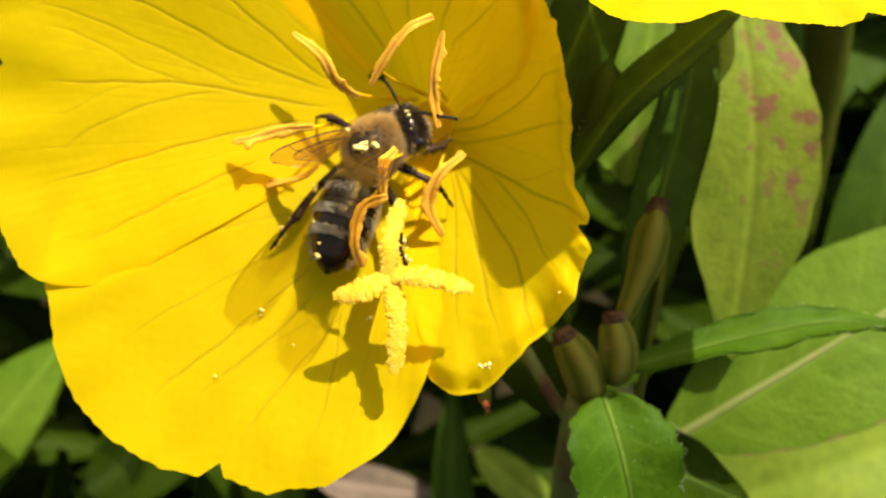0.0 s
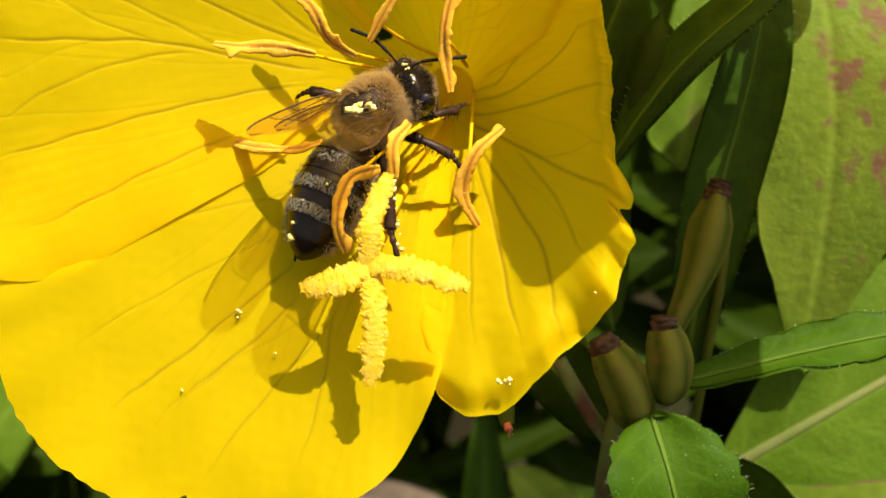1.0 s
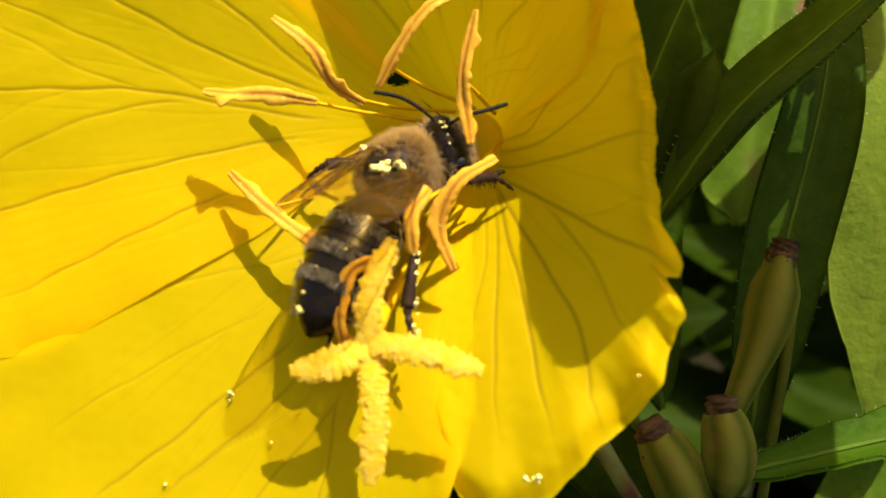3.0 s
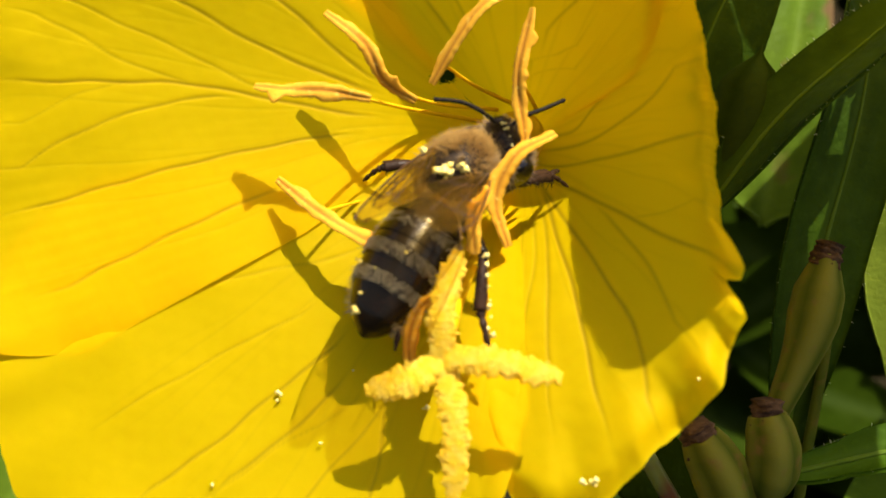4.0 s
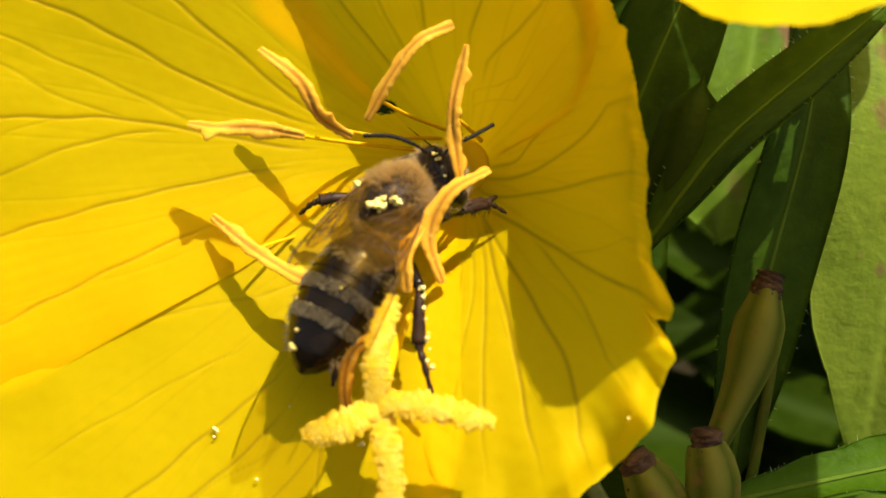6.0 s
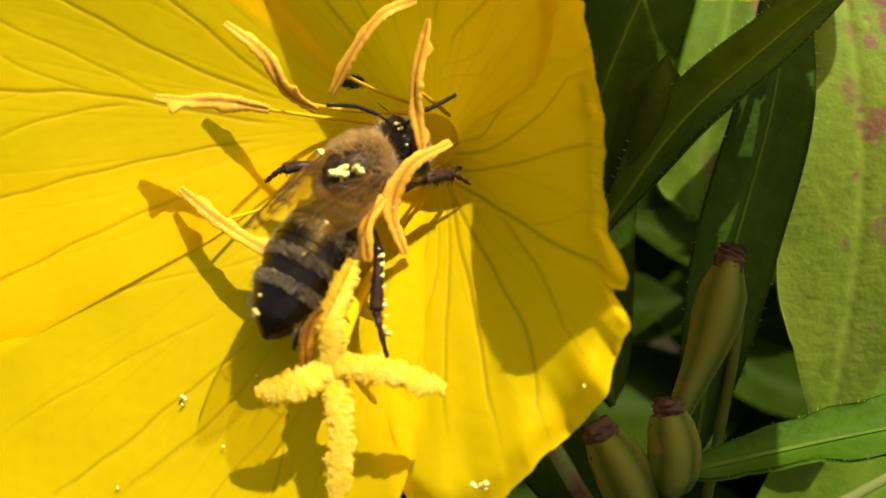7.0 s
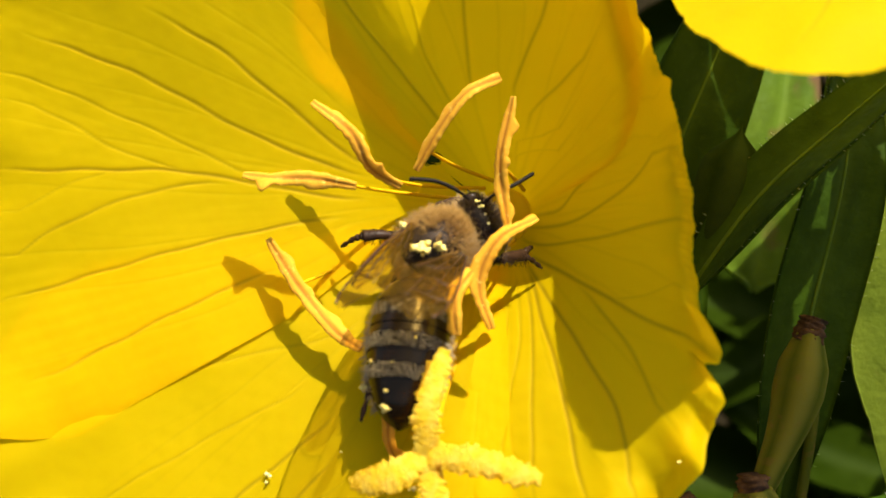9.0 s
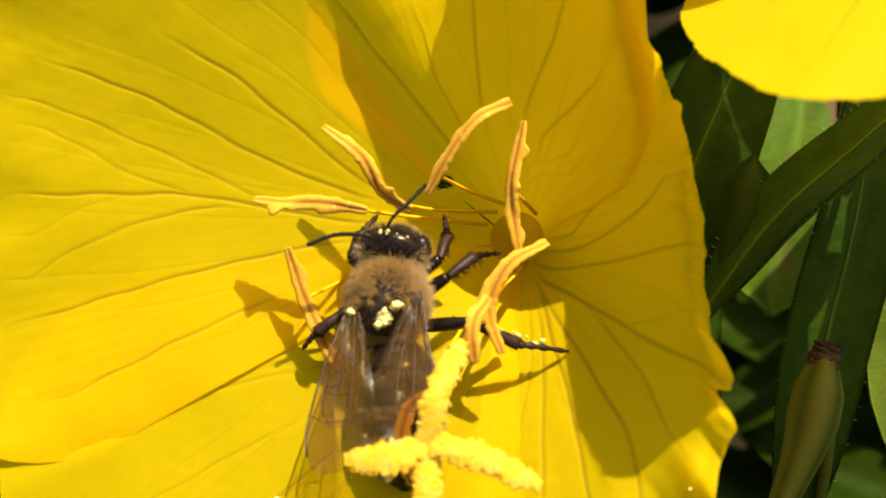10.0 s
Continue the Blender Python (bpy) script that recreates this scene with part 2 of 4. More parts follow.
def crumbs(places, size, seed):
    """Small uneven grains at the places."""
    rng = np.random.default_rng(seed)
    octa = np.array([(1, 0, 0), (-1, 0, 0), (0, 1, 0), (0, -1, 0), (0, 0, 1), (0, 0, -1)], float)
    tri = [(0, 2, 4), (2, 1, 4), (1, 3, 4), (3, 0, 4), (2, 0, 5), (1, 2, 5), (3, 1, 5), (0, 3, 5)]
    verts, faces = [], []
    for k, p in enumerate(places):
        verts.append(np.asarray(p) + octa * size * rng.uniform(0.5, 1.3) * rng.uniform(0.7, 1.3, (6, 1)))
        faces += [tuple(i + 6 * k for i in t) for t in tri]
    return np.vstack(verts), faces


def hairs(roots, ways, length, width, seed, bend=0.3):
    """Fine tapered hairs, three-sided."""
    rng = np.random.default_rng(seed)
    n = len(roots)
    w = ways + rng.normal(0, 0.25, (n, 3))
    w /= np.linalg.norm(w, axis=1)[:, None]
    a = np.cross(w, rng.normal(0, 1, (n, 3)))
    a /= np.linalg.norm(a, axis=1)[:, None]
    b = np.cross(w, a)
    l = length * rng.uniform(0.6, 1.25, (n, 1))
    mid = roots + w * l * 0.55
    tip = roots + w * l + a * l * bend * rng.normal(0, 1, (n, 1)) * 0.5
    ring = [np.cos(k * 2.0944) * a + np.sin(k * 2.0944) * b for k in range(3)]
    v = np.stack([roots + r * width for r in ring] + [mid + r * width * 0.7 for r in ring] + [tip], 1)
    faces = []
    base = np.arange(n)[:, None] * 7
    for k in range(3):
        j = (k + 1) % 3
        faces += (base + [k, j, 3 + j, 3 + k]).tolist()
        faces += (base + [3 + k, 3 + j, 6]).tolist()
    return v.reshape(-1, 3), faces


def blob(rx, ry, rz, nu=28, nv=36, shape=None):
    """An ellipsoid along y; shape(s) scales its girth over s = -1..1."""
    u = np.linspace(0.02, np.pi - 0.02, nu)[:, None]
    a = np.linspace(0, 2 * np.pi, nv, endpoint=False)[None]
    y = -np.cos(u)
    g = np.sin(u) * (shape(y) if shape else 1)
    v = np.stack([rx * g * np.cos(a), ry * y + 0 * a, rz * g * np.sin(a)], -1)
    faces = sheet_faces(nu, nv, True).tolist() + [tuple(range(nv - 1, -1, -1)), tuple((nu - 1) * nv + j for j in range(nv))]
    return v.reshape(-1, 3), faces


# ---- ground and far foliage ----
def ground():
    n = 61
    x = np.sign(np.linspace(-1, 1, n)) * np.abs(np.linspace(-1, 1, n)) ** 4 * 400000
    gx, gy = np.meshgrid(x, x, indexing="ij")
    near = np.exp(-((gx / 900) ** 2) - (gy / 900) ** 2)
    gz = 7 * waves(gx, gy, 5, 8, 90) * near
    me = mesh_of("ground", np.stack([gx, gy, gz], -1).reshape(-1, 3), sheet_faces(n, n), SOIL)
    ob = tagged(new("ground", me), "dark garden soil under the plants", "ground", kind="structure")
    ob.location = (0, 0, -0.22)


def leaf_sheet(points, width, up, nu=46, nv=17, fold=0.18, teeth=0.0, teeth_n=16, full=0.85, wave=0.25, seed=1, spots=0, blunt=0.0, margin=0.0):
    """A leaf along a line: verts, faces, vein and spot strength. fold: how far its halves rise; blunt widens the tip; margin browns one edge."""
    line = smooth_line(points, nu)
    t, side, top = frames_along(line, up)
    s = np.linspace(0, 1, nu)[:, None]
    v = np.linspace(-1, 1, nv)[None]
    w = width / 2 * (np.sin(np.pi * np.clip(s ** full, 0, 1)) ** 0.75 * (1 - blunt) + blunt * step(s, 0, 0.3) * np.sqrt(np.clip(1 - s**4, 0, 1)) + 0.02)
    saw = np.abs((s * teeth_n) % 1 - 0.35)
    x = v * w * (1 - teeth * saw * np.abs(v) ** 6)
    z = fold * np.abs(x) + wave * waves(s * 3 + 0 * v, v + 0 * s, seed, 5, 1.4) * np.abs(v) - 0.12 * np.exp(-((x / 0.35) ** 2))
    verts = line[:, None] + side[:, None] * x[..., None] + top[:, None] * z[..., None]
    length = np.linalg.norm(np.diff(line, axis=0), axis=1).sum()
    along = s * length - np.abs(x) * 0.9
    gap = max(2.6, length / 8)
    rib = np.exp(-((x / (0.30 + 0.25 * (1 - s))) ** 2))
    ribs = 0.55 * np.exp(-(((along / gap + 0.15 * np.sin(3 * v)) % 1 - 0.5) / 0.06) ** 2) * (1 - np.abs(v) ** 3)
    spot = np.zeros_like(x)
    rng = np.random.default_rng(seed)
    mottle = waves(s * length, v * w + 0 * s, seed + 80, 14, 1.3) if spots else 0
    for k in range(spots):
        cs, cv, r = rng.uniform(0.3, 0.97), rng.choice([rng.uniform(-0.3, 0.5), rng.uniform(0.55, 1.0)]), rng.uniform(0.3, 0.95)
        d = np.hypot((s - cs) * length / 1.4, (v - cv) * w) / r
        spot = np.maximum(spot, np.exp(-np.clip(d + 0.75 * mottle + 0.25 * waves(s * length, v * w + 0 * s, seed + k, 10, 0.5), 0, 9) ** 2) * (0.6 + 0.4 * (k % 2)))
    if spots:
        spot = np.maximum(spot, 0.7 * step(v + 0 * s, 0.90, 1.0) * step(s, 0.35, 0.5) * np.clip(0.5 + mottle, 0, 1))
    if margin:
        ragged = waves(s * length * 0.5, 0 * v + 0 * s, seed + 3, 8, 1.2)
        spot = np.maximum(spot, margin * step(v + 0.015 * ragged, 0.955, 0.99) * step(s, 0.05, 0.2) * np.clip(0.65 + 0.5 * ragged, 0, 1))
    return verts.reshape(-1, 3), sheet_faces(nu, nv), np.maximum(rib, ribs).ravel(), spot.ravel()


def leaf_mesh(name, material, points, width, up, origin=(0, 0, 0), thick=0.22, **kw):
    v, f, vein, spot = leaf_sheet(points, width, up, **kw)
    v = v - np.array(origin)
    nu, nv = kw.get("nu", 46), kw.get("nv", 17)
    n = np.cross(np.gradient(v.reshape(nu, nv, 3), axis=1), np.gradient(v.reshape(nu, nv, 3), axis=0)).reshape(-1, 3)
    n /= np.linalg.norm(n, axis=1)[:, None] + 1e-9
    under = v + n * thick * (1 if n[:, 2].mean() < 0 else -1)
    k = len(v)
    rim = [j for j in range(nv)] + [i * nv + nv - 1 for i in range(1, nu)] + [(nu - 1) * nv + j for j in range(nv - 2, -1, -1)] + [i * nv for i in range(nu - 2, 0, -1)]
    faces = f.tolist() + [tuple(i + k for i in q[::-1]) for q in f.tolist()]
    faces += [(a, b, b + k, a + k) for a, b in zip(rim, rim[1:] + rim[:1])]
    return mesh_of(name, np.vstack([v, under]), faces, material, vein=np.r_[vein, vein], spot=np.r_[spot, spot])


def undergrowth():
    """The foliage far below and behind, out of focus, its shade put into the leaf colour."""
    rng = np.random.default_rng(11)
    for name, mat, count, lo, hi, label in (("undergrowth", LEAF_SHADED, 750, -90, -60, "dense undergrowth below the flowers, its green darkened for shade"),
                                            ("low_foliage", LEAF_SHADED, 150, -120, -60, "garden foliage lower down, its green darkened for shade")):
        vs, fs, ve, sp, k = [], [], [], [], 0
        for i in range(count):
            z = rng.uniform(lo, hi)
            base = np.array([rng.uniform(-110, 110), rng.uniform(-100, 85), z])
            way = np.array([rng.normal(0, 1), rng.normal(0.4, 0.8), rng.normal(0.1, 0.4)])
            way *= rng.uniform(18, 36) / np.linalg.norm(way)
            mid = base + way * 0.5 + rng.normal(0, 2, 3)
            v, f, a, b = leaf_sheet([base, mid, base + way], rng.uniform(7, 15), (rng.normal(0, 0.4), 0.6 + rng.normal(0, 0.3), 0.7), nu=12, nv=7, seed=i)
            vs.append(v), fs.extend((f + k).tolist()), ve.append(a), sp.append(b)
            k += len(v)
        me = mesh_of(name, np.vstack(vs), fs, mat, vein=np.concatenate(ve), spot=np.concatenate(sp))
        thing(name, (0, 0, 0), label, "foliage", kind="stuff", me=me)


# ---- the flowers ----
def around(angle, table):
    """Smooth value round the circle from a few (degrees, value) pairs."""
    a, v = zip(*sorted(table))
    a, v = np.array([a[-1] - 360, *a, a[0] + 360]), np.array([v[-1], *v, v[0]])
    fine = np.linspace(-180, 540, 1441)
    y = np.interp(fine, a, v)
    y = np.convolve(np.pad(y, 40, "wrap"), np.hanning(61) / np.hanning(61).sum(), "same")[40:-40]
    return np.interp(np.asarray(angle) % 360, fine, y)


BOWL_MAIN = dict(rise=((175, 8.3), (240, 8.0), (290, 8.6), (330, 9.2), (10, 9.0), (30, 7.4), (55, 5.0), (85, 4.0), (115, 4.6), (135, 6.4), (150, 8.0)),
                 slope=((170, 0.10), (205, 0.11), (240, 0.16), (270, 0.24), (300, 0.34), (320, 0.50), (350, 0.85), (10, 0.95), (35, 0.88), (60, 0.84), (90, 0.85), (110, 0.69), (128, 0.41), (148, 0.19), (165, 0.11)),
                 reach=4.2, throat=1.5, seed=2)
BOWL_SIDE = dict(rise=((0, 4.0), (180, 4.0)), slope=((0, 0.16), (90, 0.16), (180, 0.05), (205, -0.05), (213, -0.02), (218, 0.05), (224, 0.10), (228, 0.13), (232, 0.17), (236, 0.19), (240, 0.24), (246, 0.24), (252, 0.20), (262, 0.18), (300, 0.15), (325, 0.1)), reach=4.0, throat=1.8, seed=7)
# Raised bowl of the unseen fourth petal, set to shade the main flower's back.
BOWL_BACK = dict(BOWL_SIDE, slope=((0, 0.16), (90, 0.28), (130, 0.38), (180, 0.40), (200, 0.30), (215, 0.15), (300, 0.15)))


# Veins of the petals: strength, then (degrees, millimetres from the throat) along each one.
LEFT_VEINS = (
    (1, (179, 7.8), (176, 13.1), (175, 16.0), (176, 18.4), (177, 23.2)),
    (0.55, (175, 15.8), (174, 17.7), (172, 19.9), (170, 21.6), (169, 23.3)),
    (1, (169, 7.9), (167, 10.7), (165, 13.3), (162, 16.7), (161, 19.4), (161, 22.9)),
    (0.65, (174, 12.9), (170, 15.9), (168, 18.9), (166, 22.7), (166, 24.5)),
    (1, (164, 7.7), (157, 10.7), (154, 13.3), (152, 15.3), (152, 17.5)),
    (0.8, (177, 14.4), (179, 17.0), (182, 19.7), (184, 21.5), (187, 23.7)),
    (0.35, (176, 18.9), (179, 21.5), (182, 23.6)),
    (0.9, (186, 8.9), (188, 12.4), (189, 14.8), (190, 17.2), (191, 19.9), (192, 23.5)),
    (0.8, (198, 12.5), (199, 14.3), (201, 19.4), (202, 22.7)),
)
LOWER_VEINS = (
    (0.5, (221, 10.0), (212, 14.5), (210, 16.9), (206, 21.0)),
    (0.5, (224, 14.1), (221, 16.7), (219, 20.6), (218, 23.2)),
    (0.9, (233, 14.0), (230, 17.9), (229, 20.8), (227, 24.3)),
    (0.9, (238, 15.6), (235, 19.5), (233, 21.7)),
    (0.7, (247, 15.1), (245, 17.3), (243, 19.5), (241, 23.6)),
    (0.7, (247, 15.0), (250, 17.8), (251, 21.0)),
    (0.35, (242, 15.7), (236, 18.9), (232, 23.5)),
)
RIGHT_VEINS = (
    (0.8, (287, 4.7), (284, 6.7), (280, 9.1), (278, 11.6), (277, 13.3)),
    (1, (293, 3.8), (289, 6.0), (289, 8.0), (288, 9.6), (287, 11.4), (286, 13.2), (286, 14.1)),
    (0.5, (281, 4.5), (278, 7.4), (273, 9.5), (271, 12.1)),
    (0.4, (274, 5.7), (269, 9.0), (268, 11.1)),
    (1, (294, 3.3), (296, 5.3), (298, 7.3), (298, 8.9), (299, 10.7), (298, 12.0), (296, 13.6), (294, 14.5)),
    (0.7, (312, 6.6), (310, 9.5), (308, 10.9), (306, 12.1)),
    (1, (301, 2.9), (311, 4.4), (316, 6.6), (318, 8.6), (321, 10.8)),
    (0.35, (317, 7.4), (324, 8.4), (331, 9.1)),
    (0.8, (308, 2.0), (331, 4.0), (339, 5.4), (346, 6.8), (349, 8.2)),
    (0.8, (335, 1.7), (344, 3.6), (356, 5.0), (4, 6.4), (12, 7.3)),
    (0.7, (357, 1.7), (356, 3.0), (10, 3.8), (16, 4.8)),
)
UPPER_VEINS = (
    (0.35, (78, 3.7), (61, 4.2), (52, 4.9)),
    (0.3, (76, 3.1), (44, 4.1)),
    (0.8, (83, 6.0), (79, 7.4), (76, 8.8), (75, 10.3)),
    (0.7, (72, 5.0), (62, 6.5), (58, 7.8)),
    (0.8, (104, 6.2), (100, 9.4), (99, 10.6)),
    (0.8, (126, 5.5), (127, 8.0), (128, 10.3), (128, 13.5)),
    (0.5, (116, 5.8), (117, 8.4), (114, 10.2)),
)


def petal_mesh(bowl, lo, hi, radii, layer, seed, nu=130, nv=300, claw=0.45, veins=15, ruffle=0.35, lip=0.0, buckle=0.25, nick=1.0, inner=None, traced=(), pleats=(), gap=None):
    """A petal between two angles; radii: its rim as (degrees, millimetres)."""
    rng = np.random.default_rng(seed)
    u = np.linspace(0, 1, nu)[:, None]
    v = np.linspace(-1, 1, nv)[None]
    mid, half = (lo + hi) / 2, (hi - lo) / 2
    w = claw + (1 - claw) * step(u, -0.05, 0.5)
    th = mid + v * half * w
    ra, rr = zip(*radii)
    rim = np.interp(mid + v * half, ra, rr)
    k = 2
    rim = np.convolve(np.pad(rim[0], k, "edge"), np.ones(2 * k + 1) / (2 * k + 1), "valid")[None]
    rim = rim * (1 - 0.16 * np.abs(v) ** 10) + nick * (0.16 * waves(v * half / 14, 0 * v, seed, 7, 0.5) + 0.07 * waves(v * half / 4, 0 * v, seed + 1, 7, 0.5))
    throat = bowl["throat"]
    start = throat if inner is None else np.interp(mid + v * half, *zip(*inner))
    r = start + u * (rim - start)
    d = r - throat
    z = around(th, bowl["rise"]) * (1 - np.exp(-d / bowl["reach"])) + around(th, bowl["slope"]) * d
    a = np.radians(th)
    x, y = r * np.cos(a), r * np.sin(a)
    z = z + layer * step(d, 0.0, 4.0) * (1 - 0.6 * np.abs(v) ** 8) + ruffle * u**2 * waves(x, y, bowl["seed"], 7, 13) + 0.35 * ruffle * u**3 * waves(x, y, bowl["seed"] + 1, 7, 4.5)
    z = z - lip * step(u, 0.86, 1.0) ** 2 * (1 - step(th, 366, 382)) + buckle * step(u, 0.70, 1.0) * waves(th / 11, 0 * th, seed + 9, 7, 1.0)
    z = z + 0.05 * u * waves(x, y, seed + 3, 12, 3.2) + 0.018 * waves(x, y, seed + 4, 14, 1.1) + 0.012 * u**2 * waves(th / 2.6, r / 7, seed + 5, 9, 1.0)
    # Pleats and dimples near the rim: degrees, width, height, and how far in they begin.
    for at, wide, high, begin in pleats:
        z = z + high * np.exp(-(((th - at) / wide) ** 2)) * step(u, begin, 1.0)
    # Veins: the strong ones as they run, faint forking ones between them.
    vein = 0 * z
    for strength, *run in traced:
        a0, r0 = np.array(run, float).T
        a0 = np.degrees(np.unwrap(np.radians(a0)))
        a0 = a0 + 360 * round((mid - a0.mean()) / 360)
        knots = np.linspace(r0[0], r0[-1], 60)
        bend = np.convolve(np.pad(np.interp(knots, r0, a0), 6, "reflect", reflect_type="odd"), np.ones(13) / 13, "valid")
        path = np.interp(r, knots, bend) + 0.12 * np.sin(1.9 * r + 7 * strength + a0[0])
        off = np.abs(th - path) * np.pi / 180 * r
        wide = (0.075 + 0.065 * strength) * (0.75 + 0.6 * np.exp(-r / 6))
        along = step(r, r0[0] - 1.6, r0[0] + 0.8) * (1 - step(r, r0[-1] - 1.0, r0[-1] + 2.5))
        vein = np.maximum(vein, (0.25 + 0.75 * strength) * along * np.exp(-((off / wide) ** 2)))
    for j in range(veins):
        v0 = -0.88 + 1.76 * (j + rng.uniform(0.3, 0.7)) / veins
        line = v0 * (1 + 0.05 * np.sin(3 * u + j)) + 0.012 * np.sin(7 * u + rng.uniform(0, 6)) + 0.004 * np.sin(23 * u + j)
        end, main = rng.uniform(0.75, 1.05), rng.uniform(0.8, 1.0) * (0.22 if traced else 1.0)
        scale = half * np.pi / 180 * r * w
        runs = [(line, main, 0.02, end)]
        for fork in rng.uniform(0.15, 0.6, 2):
            side = rng.choice([-1, 1])
            runs.append((line + side * rng.uniform(0.14, 0.26) * np.clip(u - fork, 0, 1) ** 0.75, main * rng.uniform(0.3, 0.7), fork, min(0.98, fork + rng.uniform(0.25, 0.5))))
        for path, strength, start, stop in runs:
            off = np.abs(v - path) * scale
            wide = 0.085 + 0.06 * (1 - u) ** 2
            vein = np.maximum(vein, strength * np.exp(-((off / wide) ** 2)) * step(u, start - 0.03, start + 0.05) * (1 - step(u, stop - 0.3, stop + 0.08)))
    z = z - 0.045 * vein
    faces = sheet_faces(nu, nv)
    if gap:
        # A small slit stays open between two petals beside the throat.
        a0, r0, da, dr = gap
        shut = np.hypot((th - a0 - 6 * (r - r0)) / da, (r - r0) / dr).ravel() > 1 + 0.15 * np.sin(9 * th + 0 * r).ravel()
        faces = faces[shut[faces].any(axis=1)]
    return mesh_of("petal", np.stack([x, y, z], -1).reshape(-1, 3), faces, PETAL, vein=vein.ravel())


def anther_mesh(points, base, width=0.42, seed=1, up=(0, 0, 1)):
    """A crinkled split anther along a line, relative to base."""
    n, sides = 100, 24
    line = smooth_line(points, n) - np.array(base)
    t, side, top = frames_along(line, up)
    s = np.linspace(0, 1, n)[:, None]
    a = np.linspace(0, 2 * np.pi, sides, endpoint=False)[None]
    turn = 0.55 * np.sin(3.2 * s + seed) + 0.25 * waves(s * 2.0, 0 * s, seed + 9, 5, 1.0)
    side, top = side * np.cos(turn) + top * np.sin(turn), top * np.cos(turn) - side * np.sin(turn)
    r = width * (0.30 + 0.70 * np.sin(np.pi * np.clip(s * 0.96 + 0.02, 0, 1)) ** 0.5)
    flank = np.abs(np.cos(a)) ** 1.5
    lobes = np.maximum(0, waves(s * 3.2, 7.0 * np.sign(np.cos(a)), seed, 6, 1.0)) * (np.cos(a) * (1 if seed % 2 else -1) > 0)
    crinkle = flank * (0.95 * lobes + 0.11 * waves(s * 9, 5.0 * np.sign(np.cos(a)), seed + 2, 7, 1.0) + 0.04 * waves(s * 24, 5.0 * np.sign(np.cos(a)), seed + 5, 7, 1.0)) - 0.12
    groove = np.exp(-((((a - np.pi / 2 + np.pi) % (2 * np.pi) - np.pi) / 0.26) ** 2))
    rr = r * (1 + crinkle)
    lift = 0.36 * rr * np.sin(a) * (1 - 0.75 * groove) - 0.22 * rr * flank * lobes
    verts = line[:, None] + side[:, None] * (rr * np.cos(a))[..., None] + top[:, None] * lift[..., None]
    e = n * sides
    verts = np.vstack([verts.reshape(-1, 3), line[:1], line[-1:]])
    faces = sheet_faces(n, sides, True).tolist() + [(e, (j + 1) % sides, j) for j in range(sides)]
    faces += [(e + 1, e - sides + j, e - sides + (j + 1) % sides) for j in range(sides)]
    g = np.r_[(groove + 0 * s).ravel(), 0, 0]
    return mesh_of("anther", verts, faces, ANTHER, groove=g)


CENTRE = np.array([-0.8, 9.5, -9.0])
HEADS = {}


def stamen(flower, base, points, seed, hold=0.5, up=(0, 0, 1), bow_z=0.6):
    """A filament from the throat with its anther balanced on the end; pivots at its base."""
    base = np.array(base, float)
    grip = smooth_line(points, 41)[int(hold * 40)] - np.array([0, 0, 0.3])
    bow = (base + grip) / 2 + np.array([0, 0, bow_z]) + 0.15 * (grip - base)
    m = pose(*(base - CENTRE) * MM)
    v, f = tube([base - base, bow - base, grip - base], lambda s: 0.12 - 0.04 * s, 24, 8)
    ob = part("stamen", mesh_of("filament", v, f, FILAMENT), flower, "pale yellow filament with an orange anther", m)
    part("anther", anther_mesh(points, base, seed=seed, up=up), ob, "crinkled orange-tan anther, split open")
    HEADS[ob.name] = Vector(np.mean([points[0], points[-1], grip], axis=0))
    return ob


def stigma_lobe(points, seed, r=0.58):
    """A flattened lobe, crumbly all over, with frayed sides."""
    rng = np.random.default_rng(seed)
    n, sides = 130, 40
    v, f = tube(points, lambda s: r * (0.80 + 0.22 * np.sin(np.pi * s) - 0.42 * step(s, 0.86, 1.0)), n, sides, 0.27)
    line = np.repeat(smooth_line(points, n), sides, axis=0)
    out = v[:-2] - line
    flank = np.tile(np.abs(np.cos(np.arange(sides) / sides * 2 * np.pi)), n) ** 3
    grain = np.empty(n * sides)
    for k, q in enumerate(v[:-2]):
        p = Vector(q) + Vector((seed * 3.1, 0, 0))
        coarse, mid, fine = noise.noise(p * 0.7), noise.noise(p * 3.6), noise.noise(p * 6.0)
        grain[k] = (0.16 + 0.16 * flank[k]) * coarse + (0.09 + 0.26 * flank[k]) * mid + (0.15 + 0.14 * flank[k]) * fine
    grain = np.clip(grain + 0.03 * rng.normal(0, 1, n * sides), -0.45, 0.7)
    v[:-2] = line + out * (1 + grain[:, None])
    pick = rng.choice(len(v) - 2, 520, replace=False, p=(0.25 + flank) / (0.25 + flank).sum())
    return mesh_of("stigma_lobe", *joined((v, f), crumbs(v[pick], 0.055, seed)), STIGMA)


